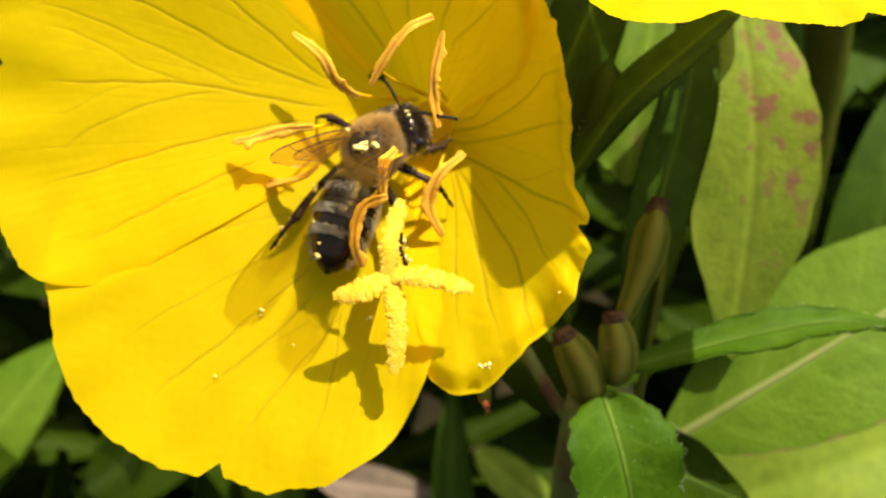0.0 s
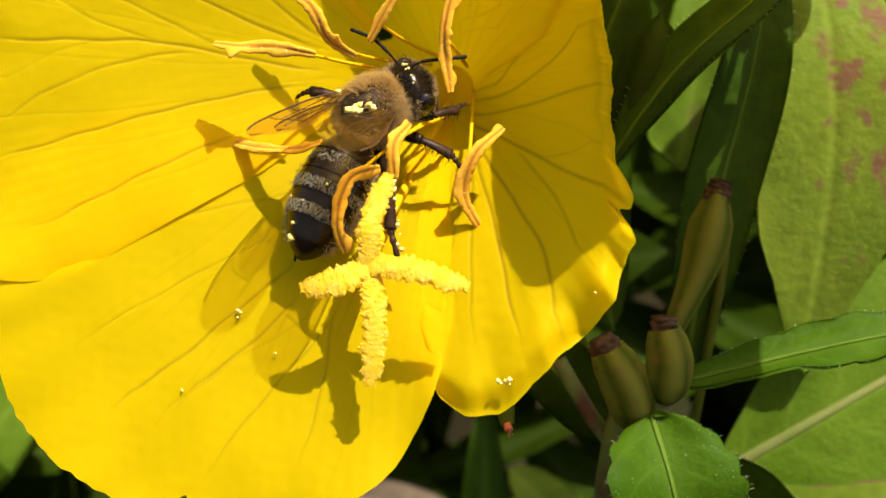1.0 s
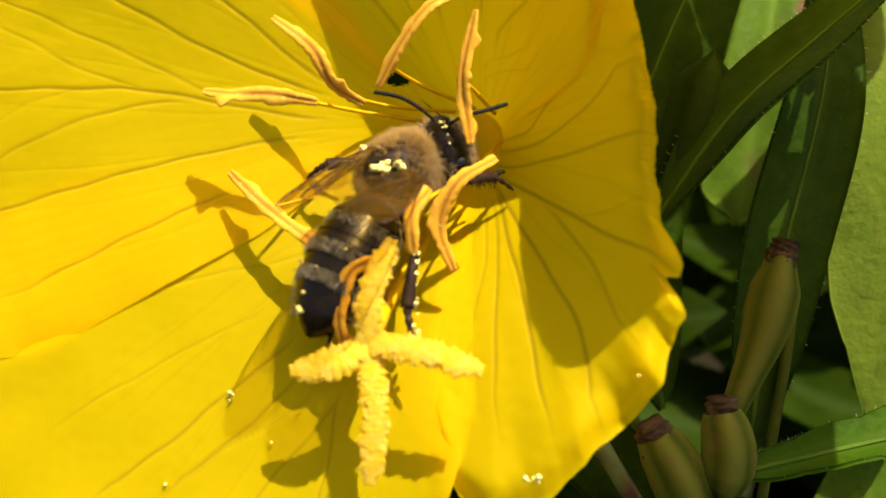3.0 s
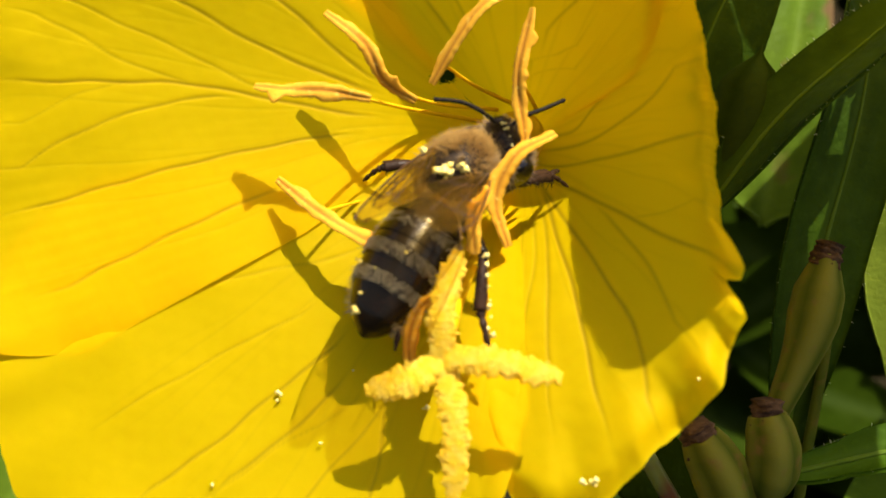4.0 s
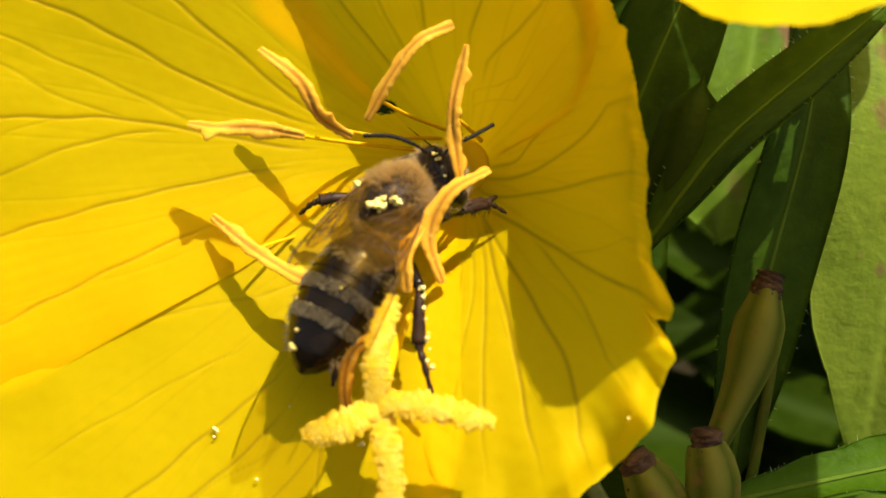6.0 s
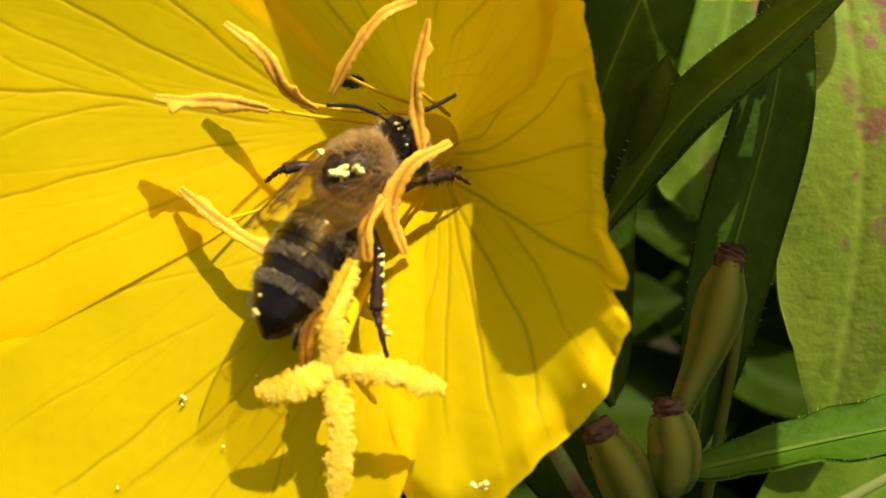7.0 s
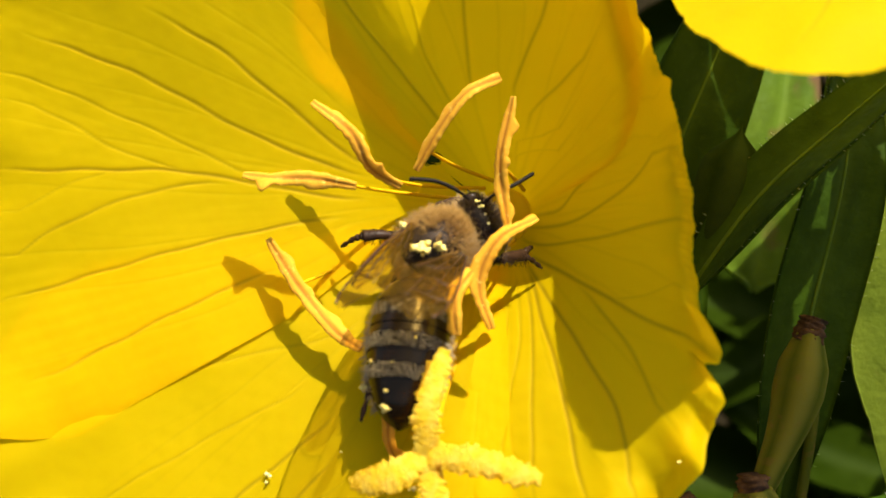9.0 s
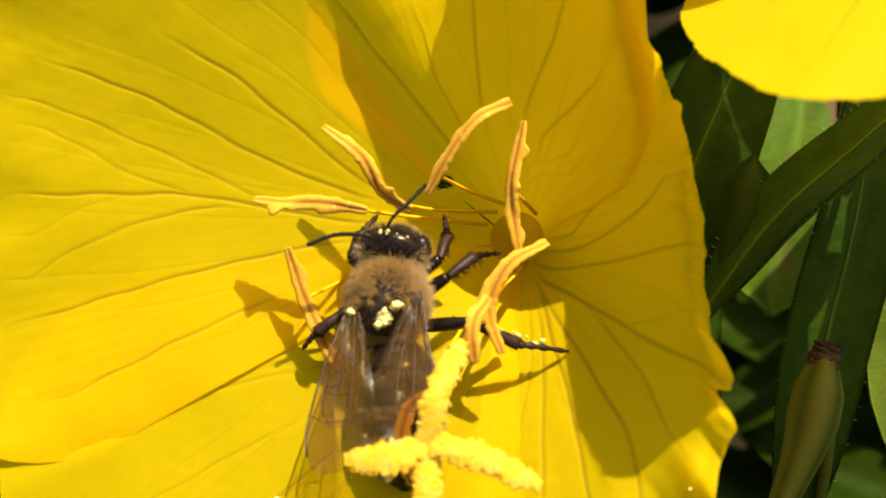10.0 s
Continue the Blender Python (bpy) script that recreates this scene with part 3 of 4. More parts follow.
def main_flower():
    fl = thing("evening_primrose_flower", CENTRE, "open bright yellow four-petalled flower with dark veins", "flower", group="primrose flowers")
    # Radii are the rim of each petal as seen along the throat.
    part("petal", petal_mesh(BOWL_MAIN, 190, 273, ((190, 24), (204, 27), (213, 28.6), (221, 29.7), (234, 28.9), (238.5, 27.9), (240, 26.4), (241.5, 27.2), (248, 26.8), (256, 24.7), (264, 21.8), (268, 19.4), (273, 16.5)), 0.0, 21, nv=760, claw=0.9, veins=9, traced=LOWER_VEINS), fl)
    part("petal", petal_mesh(BOWL_MAIN, 261, 435, ((261, 14), (265, 17), (270, 18.9), (274, 19.3), (279.5, 19.2), (286, 17.8), (291.4, 16.8), (297.3, 16.4), (302, 15.8), (305.5, 15.5), (308.5, 14.7), (311.5, 14.5), (313.7, 14.0), (316.4, 13.8), (317.7, 13.2), (318.5, 12.3), (319.3, 12.2), (320.4, 12.6), (323.4, 12.25), (325.9, 11.5), (328, 10.6), (331, 10.25), (341, 9.25), (354, 8.85), (361, 8.7), (372, 8.5), (383, 8.7), (390.6, 9.1), (397, 9.25), (410, 10.2), (416, 11.5), (425, 13.3), (435, 14)), 0.0, 22, nv=760, claw=1.0, veins=12, lip=0.9, buckle=0.22, nick=0.5, traced=RIGHT_VEINS, pleats=((305, 3.0, 0.45, 0.72), (297.5, 2.0, -0.40, 0.75), (311, 1.4, -0.35, 0.80), (289, 4.0, 0.25, 0.7), (284, 3.0, 0.10, 0.05), (291, 2.5, 0.10, 0.05), (277, 3.0, 0.08, 0.05)), inner=((261, 1.5), (374, 1.5), (376.5, 5.4), (380, 6.1), (387, 6.8), (396, 7.8), (406, 8.7), (416, 10.0), (425, 11.7), (435, 12.8))), fl)
    part("petal", petal_mesh(BOWL_MAIN, 12, 147, ((12, 5.2), (16, 6.2), (20, 6.7), (27, 7.3), (36, 8.3), (46, 9.2), (56, 10.5), (66, 12.4), (72, 13.5), (92, 14.8), (110, 15), (125, 15.6), (147, 13)), 0.30, 23, nv=700, claw=0.99, veins=9, buckle=0.12, nick=0.3, traced=UPPER_VEINS, gap=(145.5, 4.6, 6.5, 0.55)), fl)
    part("petal", petal_mesh(BOWL_MAIN, 132, 210, ((132, 26.5), (134, 27.5), (152, 28.3), (173, 28.2), (175, 27.4), (177, 28.2), (195, 28.6), (202, 28.7), (210, 27.6)), 0.40, 24, nv=760, claw=0.55, veins=9, traced=LEFT_VEINS, gap=(145.5, 4.6, 6.5, 0.55)), fl)
    # The tube behind the throat.
    a = np.linspace(0, 2 * np.pi, 36, endpoint=False)[None]
    s = np.linspace(0, 1, 14)[:, None]
    rad = 1.56 - 0.6 * s**0.5
    v = np.stack([rad * np.cos(a) + 2 * s**2, rad * np.sin(a) - 6 * s**2, 0.25 - 15 * s + 0 * a], -1)
    part("floral_tube", mesh_of("floral_tube", v.reshape(-1, 3), sheet_faces(14, 36, True), TUBE), fl)
    v, f = tube([(2, -6, -14.8), (5, -12, -18), (10.5, -20, -20)], lambda s: 1.2 + 0.5 * np.sin(np.pi * s), 30, 14)
    part("ovary", mesh_of("ovary", v, f, CAPSULE, vein=np.zeros(len(v))), fl, "green ovary below the tube")
    # A reflexed sepal whose red tip shows below the rim.
    v, f = tube([(2.0, -14, 3), (3.3, -18.0, 7.7), (3.62, -19.75, 8.4)], lambda s: 0.85 - 0.45 * s, 24, 10, 0.5)
    sep = part("sepal", mesh_of("sepal", v, f, CAPSULE, vein=np.zeros(len(v))), fl, "narrow green sepal")
    v, f = tube([(3.60, -19.68, 8.4), (3.7, -20.0, 8.6)], 0.24, 8, 8)
    hv, hf = hairs(np.repeat([[3.7, -20.0, 8.6]], 5, 0), np.array([(0.3, -1, 0), (-0.4, -1, 0.2), (0.7, -0.7, 0), (0, -1, 0.5), (0.4, -1, -0.3)], float), 0.6, 0.03, 4)
    part("sepal_tip", mesh_of("sepal_tip", *joined((v, f), (hv, hf)), SEPAL_TIP), sep, "reddish sepal tip with fine hairs")
    return fl


def main_stamens(fl):
    z = CENTRE[2] + 1.5
    s = {}
    s["a"] = stamen(fl, (-2.4, 10.2, z), [(-12.4, 10.1, 3.3), (-10.9, 9.9, 3.4), (-9.06, 9.9, 3.2), (-7.06, 9.6, 2.8)], 1, 0.9, bow_z=-0.6)
    s["b"] = stamen(fl, (-1.9, 10.9, z), [(-9.6, 13.8, 2.4), (-7.8, 12.4, 2.0), (-6.9, 10.8, 1.4), (-5.5, 9.9, 0.8)], 2, 0.85, bow_z=-1.2)
    s["c"] = stamen(fl, (-0.8, 11.1, z), [(-0.6, 14.8, 2.4), (-2.1, 14.1, 2.6), (-3.4, 12.6, 2.2), (-4.7, 10.6, 1.4)], 3, 0.85, bow_z=-1.2)
    s["d"] = stamen(fl, (0.3, 10.8, z), [(0.0, 13.9, 2.4), (-0.6, 10.7, 2.2), (-0.3, 7.8, 1.6)], 4, 0.5)
    s["e"] = stamen(fl, (0.7, 9.2, z), [(1.3, 8.1, 2.0), (-0.5, 7.0, 2.6), (-1.4, 5.0, 2.4), (-0.8, 2.9, 2.0)], 5, 0.45)
    s["f"] = stamen(fl, (-2.4, 8.6, z), [(-12.2, 6.1, 0.9), (-10.2, 4.6, 1.4), (-7.8, 3.2, 2.0), (-6.2, 2.8, 2.4)], 6, 0.35, bow_z=-1.6)
    s["g"] = stamen(fl, (-0.2, 8.0, z), [(-1.8, 5.5, 3.8), (-2.5, 4.3, 4.5), (-2.45, 2.6, 4.2)], 7, 0.4)
    s["h"] = stamen(fl, (-1.4, 8.0, z), [(-3.4, 3.2, 4.2), (-4.7, 2.7, 4.7), (-5.3, 1.5, 4.7), (-5.4, 0.0, 4.6), (-5.0, -1.2, 4.3)], 8, 0.3)
    return s


STIGMA_AT = np.array([-3.9, -1.6, 5.0])


def pistil(fl):
    """The style leans on the lower petals and ends in a cross of four crumbly lobes; pivots at its base."""
    base = np.array([-0.8, 8.6, CENTRE[2] + 1.0])
    v, f = tube([(0, 0, 0), (-1.2, -3.4, 3.0), (-2.6, -7.4, 8.5), STIGMA_AT - base], lambda s: 0.24 + 0.10 * s, 40, 12)
    ob = part("pistil", mesh_of("style", v, f, FILAMENT), fl, "pale yellow style with a cross-shaped stigma", pose(*(base - CENTRE) * MM))
    HEADS[ob.name] = Vector(STIGMA_AT)
    o = STIGMA_AT - base
    for k, (dx, dy, dz, bow) in enumerate(((-3.4, -1.2, 0.2, 0.4), (5.1, -0.9, 0.4, 0.3), (0.2, -6.0, 0.0, 0.3), (0.9, 4.7, -0.6, 0.5))):
        end = np.array([dx, dy, dz])
        side = np.array([-dy, dx, 0]) * 0.06
        part("stigma_lobe", stigma_lobe([o - end * 0.04, o + end * 0.45 + side + (0, 0, bow), o + end], 30 + k), ob, "crumbly pollen-dusted yellow stigma lobe")
    return ob


def side_flower():
    at = (21.5, 24.5, -3.5)
    fl = thing("evening_primrose_flower", at, "second yellow flower, sunlit, above the first", "flower", group="primrose flowers", turn=(-28, 0, 0))
    # Petals after the first lie out of view, sized to cast or spare shade.
    rims = (((203, 15), (208, 16.4), (213, 17.5), (218, 18.3), (224, 19.4), (228, 20.1), (232, 20.7), (234, 21.1), (237, 21.3), (240, 21.1), (242, 20.4), (245, 19.9), (250, 18.1), (255, 17.5), (260, 17.3), (268, 17.2), (277, 17.3), (278, 16.5), (284, 16.8), (292, 16), (302, 13)),
            ((296, 12), (312, 12), (326, 11), (336, 9.5), (346, 8), (356, 6.6), (372, 6), (388, 6)),
            ((24, 7), (32, 10), (45, 12.5), (70, 16), (76, 15.4), (82, 16.4), (105, 17), (122, 13)),
            ((116, 12.5), (135, 17), (158, 19.5), (180, 21.2), (187, 21.8), (190, 20.4), (194, 17.5), (200, 16.5), (205, 17), (210, 16.5), (214, 15.5)))
    for k, radii in enumerate(rims):
        part("petal", petal_mesh(BOWL_BACK if k == 3 else BOWL_SIDE, radii[0][0], radii[-1][0], radii, 0.08 * (4 - k), 40 + k, nu=90, nv=260, ruffle=0.2, veins=8), fl)
    v, f = tube([(0, 0, 0), (4, 6, -8), (13, 8, -20), (15, -4, -44)], lambda s: 1.7 + 0.6 * np.sin(np.pi * s), 30, 14)
    part("floral_tube", mesh_of("floral_tube", v, f, CAPSULE, vein=np.zeros(len(v))), fl)
    for k in range(8):
        a = k * math.pi / 4
        e = np.array([3.5 * math.cos(a), 3.5 * math.sin(a), 8.0])
        b = np.array([math.cos(a), math.sin(a), 0])
        v, f = tube([b, (b + e) / 2, e], 0.18, 12, 7)
        st = part("stamen", mesh_of("filament", v, f, FILAMENT), fl)
        part("anther", anther_mesh([e + (-2 * math.sin(a), 2 * math.cos(a), 0), e + (0, 0, 0.4), e + (2 * math.sin(a), -2 * math.cos(a), 0)], (0, 0, 0), seed=60 + k), st)
    return fl


# ---- the plant behind ----
ROOT = np.array([11.0, -141.0, -149.0])


def capsule(plant, top, foot, r, label, seed, waist=0.55, material=None):
    """A ribbed seed capsule, wider towards its withered top."""
    top, foot = np.array(top, float) - ROOT, np.array(foot, float) - ROOT
    n, sides = 40, 32
    line = smooth_line([foot, (top + foot) / 2 + (0.3, 0, 0.3), top], n)
    t, side, up = frames_along(line)
    s = np.linspace(0, 1, n)[:, None]
    a = np.linspace(0, 2 * np.pi, sides, endpoint=False)[None]
    ridge = np.abs(np.cos(2 * a)) ** 1.3
    rr = r * (waist * 0.45 + (1 - waist * 0.45) * np.sin(np.pi * np.clip(s ** (1.5 if waist == 1.0 else 1.0) * 0.78 + 0.06, 0, 1)) ** 1.1) * (1 + 0.26 * ridge) * (1 - 0.25 * step(s, 0.82, 1.0))
    if waist == 1.5:
        rr = r * np.interp(s, (0, 0.12, 0.3, 0.6, 0.85, 1), (0.45, 0.76, 0.94, 0.96, 0.84, 0.66)) * (0.92 + 0.22 * ridge)
    if waist == 1.0:
        rr = r * np.interp(s, (0, 0.3, 0.62, 0.78, 0.92, 1), (0.45, 0.66, 1.0, 0.98, 0.66, 0.46)) * (1 + 0.12 * ridge)
    if material:
        rr = rr * (1 - 0.96 * step(s, 0.62, 1.0) ** 2)
    v = line[:, None] + side[:, None] * (rr * np.cos(a))[..., None] + up[:, None] * (rr * np.sin(a))[..., None]
    faces = sheet_faces(n, sides, True).tolist() + [tuple(range(sides)), tuple((n - 1) * sides + j for j in range(sides))]
    me = mesh_of("capsule", v.reshape(-1, 3), faces, material or CAPSULE, vein=(ridge + 0 * s).ravel(), spot=np.zeros(n * sides))
    ob = part("capsule", me, plant, label)
    if material:
        return ob
    d = (top - foot) / np.linalg.norm(top - foot)
    v, f = tube([top - d * 0.7, top + d * 0.1, top + d * 0.7], lambda s: r * (0.66 - 0.10 * s), 14, 18, rough=0.3, seed=seed, rough_scale=0.4)
    part("withered_scar", mesh_of("withered_scar", v, f, SCAR), ob, "brown withered scar of the fallen flower")
    return ob


def edge_hairs(points, width, up, seed, n=90, **kw):
    v, f, _, _ = leaf_sheet(points, width, up, seed=seed, **kw)
    nu, nv = kw.get("nu", 46), kw.get("nv", 17)
    g = v.reshape(nu, nv, 3)
    rng = np.random.default_rng(seed)
    i = rng.integers(nu // 11, nu - 2, n)
    j = rng.choice([0, nv - 1], n)
    out = g[i, j] - g[i, nv // 2]
    return hairs(g[i, j], out / (np.linalg.norm(out, axis=1)[:, None] + 1e-9) + (0, 0, 0.3), 0.26, 0.008, seed)


def plant():
    pl = thing("evening_primrose_plant", ROOT, "leafy green primrose plant with ripening seed capsules", "plant")
    stem = [(11.0, -10.5, -8.5), (10.2, -14, -11), (11, -40, -42), (11, -141, -149)]
    v, f = tube(np.array(stem) - ROOT, lambda s: 1.1 + 0.8 * s, 60, 14)
    part("stem", mesh_of("stem", v, f, STEM), pl, "reddish green stem")
    v, f = tube(np.array([(14.6, -14, -11.5), (15.8, -8, -12), (17.0, -1, -12), (18.0, 6, -14)]) - ROOT, 0.32, 40, 10)
    part("stem", mesh_of("stem", v, f, CAPSULE, vein=np.zeros(len(v))), pl, "thin pale green side stem")
    v, f = tube(np.array([(6.1, -7.5, -9), (8.5, -11.5, -9.5), (10.6, -14, -10.5)]) - ROOT, 0.5, 24, 10)
    part("stem", mesh_of("stem", v, f, STEM), pl, "reddish flower stalk")
    capsule(pl, (15.6, 3.0, -7.0), (12.7, -5.6, -6.5), 1.22, "long club-shaped green capsule", 1, 1.0)
    capsule(pl, (12.1, -5.2, -5.2), (12.2, -9.6, -6.0), 1.3, "short plump green capsule", 2, 1.5)
    capsule(pl, (8.7, -6.4, -5.0), (10.7, -11.2, -6.5), 1.4, "plump green capsule with a brown top", 3, 1.5)
    # The bud borrows the leaf green with shade painted into it.
    capsule(pl, (12.2, 14.2, -6.6), (9.7, 6.3, -8.0), 1.45, "green bud, its colour darkened for the shade", 4, 0.9, LEAF_SHADED)
    for label, mat, pts, width, up, kw in (
        ("broad pale leaf with reddish spots", LEAF_PALE, [(23.5, -9, -17), (24.5, 4, -14), (24.2, 13, -13), (23.4, 21.5, -15)], 10.5, (0.05, 0.25, 1), dict(spots=34, nu=150, nv=70, teeth=0.10, teeth_n=6, full=0.9, blunt=0.35, fold=0.05)),
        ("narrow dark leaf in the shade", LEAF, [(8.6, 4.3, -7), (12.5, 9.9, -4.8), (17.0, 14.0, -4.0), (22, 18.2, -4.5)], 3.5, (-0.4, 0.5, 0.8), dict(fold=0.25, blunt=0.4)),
        ("upright shade-darkened green leaf in the shade", LEAF, [(14.6, -9, -13), (16.3, 2, -11.5), (18.9, 13, -11), (20.4, 24, -14)], 5.0, (0.2, 0.1, 1), dict(fold=0.15)),
        # Sunlight on this leaf and the glossy one is put into LEAF_LIT's colour.
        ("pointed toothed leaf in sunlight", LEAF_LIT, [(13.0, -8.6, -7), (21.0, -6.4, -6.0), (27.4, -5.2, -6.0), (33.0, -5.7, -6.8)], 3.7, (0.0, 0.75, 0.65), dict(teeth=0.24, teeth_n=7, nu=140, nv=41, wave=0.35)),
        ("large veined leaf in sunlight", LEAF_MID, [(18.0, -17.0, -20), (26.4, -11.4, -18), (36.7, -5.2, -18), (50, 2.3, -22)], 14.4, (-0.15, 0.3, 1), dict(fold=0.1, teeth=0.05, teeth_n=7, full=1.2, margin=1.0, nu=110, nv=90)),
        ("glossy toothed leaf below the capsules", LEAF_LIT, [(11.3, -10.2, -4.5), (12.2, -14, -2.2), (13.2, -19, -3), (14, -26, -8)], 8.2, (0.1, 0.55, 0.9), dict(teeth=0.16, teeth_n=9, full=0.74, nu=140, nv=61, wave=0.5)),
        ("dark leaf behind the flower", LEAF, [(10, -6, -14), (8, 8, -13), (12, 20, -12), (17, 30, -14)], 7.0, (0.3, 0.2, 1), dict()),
        # Both leaves below carry their shade in the colour.
        ("dark shaded leaf under the capsules", LEAF_SHADED, [(12, -14, -12), (18, -17, -11), (24, -20, -13)], 6.0, (0.1, 0.6, 0.8), dict()),
        ("dark shaded leaf under the flower", LEAF_SHADED, [(10.5, -13, -11), (6, -8.5, -12), (1, -3, -15)], 5.0, (0.1, 0.6, 0.8), dict()),
        ("pale leaf glimpsed between the others", LEAF_MID, [(16.6, 5.9, -27.3), (17.1, 9, -27), (18.7, 18, -27), (21, 30, -30)], 6.2, (0.1, 0.2, 1), dict(spots=8, blunt=0.7)),
        ("light green leaf low in the background", LEAF_PALE, [(29, -29.5, -51), (43, -24.5, -48), (60, -19, -51)], 17.0, (0.0, 0.4, 1), dict()),
        ("light green leaf in the background", LEAF, [(42, -14, -44), (46, 2, -42), (49, 18, -44)], 10.0, (-0.3, 0.4, 1), dict()),
        ("blurred green leaf in the background", LEAF, [(32, 14, -60), (44, 22, -56), (60, 30, -58)], 14.0, (0, 0.5, 1), dict()),
        ("blurred bright leaf in the background", LEAF_MID, [(-60, -30, -50), (-50, -20.5, -47), (-42, -10, -49)], 12.0, (0, 0.5, 1), dict()),
        ("blurred upright leaf in the background", LEAF, [(1, -46, -54), (1, -31, -50), (1, -14, -51)], 5.0, (0, 0.3, 1), dict()),
        ("blurred dry brown leaf in the background", DRY, [(-15, -26.5, -54), (-8, -27.5, -53), (-1, -28.5, -54)], 5.0, (0, 0.4, 1), dict()),
        ("blurred small leaf in the background", LEAF_PALE, [(3.5, -21, -42), (8, -24.5, -40), (15, -30, -42)], 4.4, (0, 0.5, 1), dict()),
    ):
        seed = int(abs(pts[0][0] * 7 + pts[0][1])) + 3
        me = leaf_mesh("leaf", mat, np.array(pts, float), width, up, ROOT, seed=seed, **kw)
        ob = part("leaf", me, pl, label)
        if pts[1][2] > -19 and mat is not LEAF_PALE:
            line = np.array(pts, float) - ROOT
            thick = 0.44 if width > 12 else 0.16
            rv, rf = tube(line - np.array(up) * 0.02, lambda s: thick * (1 - 0.85 * s), 40, 8, 0.35, up, 0.12, seed, 1.5)
            part("midrib", mesh_of("midrib", rv, rf, RIB_BROAD if width > 12 else RIB), ob, "pale raised midrib")
        if pts[1][2] > -3:
            sv, _, _, _ = leaf_sheet(np.array(pts, float) - ROOT, width, up, seed=seed, **kw)
            pick = np.random.default_rng(seed).integers(0, len(sv), 160)
            hv, hf = hairs(sv[pick], np.tile([0.1, 0.4, 0.9], (160, 1)), 0.26, 0.010, seed)
            part("surface_hairs", mesh_of("surface_hairs", hv, hf, HAIR), ob)["kind"] = "stuff"
        if pts[1][2] > -12:
            hv, hf = edge_hairs(np.array(pts, float) - ROOT, width, up, seed, **kw)
            part("edge_hairs", mesh_of("edge_hairs", hv, hf, HAIR), ob)["kind"] = "stuff"
    return pl


# ---- the bee (its own space: y ahead, z up, origin in the thorax) ----
def fur_on(v, count, seed, keep, lean=(0, -0.5, 0.2), length=0.8, width=0.022):
    """Hairs on the part of a rounded body that keep() picks."""
    rng = np.random.default_rng(seed)
    c = v.mean(0)
    pick = [i for i in rng.permutation(len(v)) if keep(v[i])]
    pick = np.array(pick)[rng.integers(0, len(pick), count)]
    root = v[pick] + rng.normal(0, 0.09, (count, 3))
    out = root - c
    out /= np.linalg.norm(out, axis=1)[:, None]
    return hairs(c + (root - c) * 0.985, out + np.array(lean), length, width, seed)


def leg(bee, points, seed, label, dusted=0):
    hip = np.array(points[0], float)
    p = [np.array(q, float) - hip for q in points]
    v, f = tube([p[0], (p[0] + p[1]) / 2, p[1]], lambda s: 0.26 + 0.10 * np.sin(np.pi * s), 14, 10)
    ob = part("leg", mesh_of("femur", v, f, SHELL), bee, label, pose(*hip * MM))
    v, f = tube([p[1], (p[1] + p[2]) / 2 + (0, 0, 0.1), p[2]], lambda s: 0.20 + 0.14 * s, 14, 10, 0.7)
    hv, hf = hairs(v[np.random.default_rng(seed).integers(0, len(v) - 2, 70)], np.tile([0.2, -0.4, -0.2], (70, 1)), 0.4, 0.02, seed)
    part("tibia", mesh_of("tibia", *joined((v, f), (hv, hf)), SHELL_BROWN), ob)
    v, f = tube([p[2], p[2] * 0.6 + p[3] * 0.4 + (0, 0, 0.15), p[3]], lambda s: 0.20 - 0.10 * s + 0.03 * np.sin(24 * s), 24, 9, 0.8)
    part("tarsus", mesh_of("tarsus", v, f, SHELL_BROWN), ob)
    if dusted:
        rng = np.random.default_rng(seed + 50)
        at = np.array([p[1] + (p[3] - p[1]) * k for k in rng.uniform(0.05, 0.75, dusted)]) + rng.normal(0, 0.09, (dusted, 3)) + (0, 0, 0.2)
        part("pollen_dust", mesh_of("pollen_dust", *crumbs(at, 0.15, seed), POLLEN), ob)["kind"] = "stuff"
    return ob


def wing_mesh(length, width, side, seed):
    """A wing from its root backwards along -y, wider towards the tip, on the given side."""
    nu, nv = 36, 16
    s = np.linspace(0, 1, nu)[:, None]
    v = np.linspace(0, 1, nv)[None]
    w = width * (0.12 + 0.95 * np.sin(np.pi * np.clip(s * 0.62 + 0.02, 0, 1)) ** 1.2) * np.sqrt(np.clip(1 - np.clip((s - 0.72) / 0.28, 0, 1) ** 2.4, 0, 1))
    x = side * (w * (v - 0.68))
    y = -length * s + 0 * v
    z = 0.12 * np.sin(3 * s) + 0.10 * np.sin(9 * v) * s * (1 - v) + 0.05 * waves(s * 4 + 0 * v, v * 2 + 0 * s, seed, 5, 1.0)
    verts = np.stack([x, y, z], -1)
    return verts, sheet_faces(nu, nv)


def wing(bee, name, length, width, side, label, m):
    verts, faces = wing_mesh(length, width, side, 3)
    ob = part(name, mesh_of(name, verts.reshape(-1, 3), faces, WING), bee, label, m)
    lines = [[verts[i, 15] for i in (0, 9, 18, 27, 32)], [verts[i, 10] for i in (0, 8, 16, 24)], [verts[i, 6] for i in (2, 10, 18, 28)], [verts[i, 2] for i in (2, 8, 16)],
             [verts[16, 15], verts[18, 12], verts[17, 8]], [verts[24, 15], verts[25, 11], verts[24, 6]], [verts[10, 10], verts[12, 6], verts[13, 2]]]
    part("wing_vein", mesh_of("wing_vein", *joined(*(tube(p, 0.024 if k else 0.05, 16, 6) for k, p in enumerate(lines))), WING_VEIN), ob, "dark brown wing veins")
    return ob


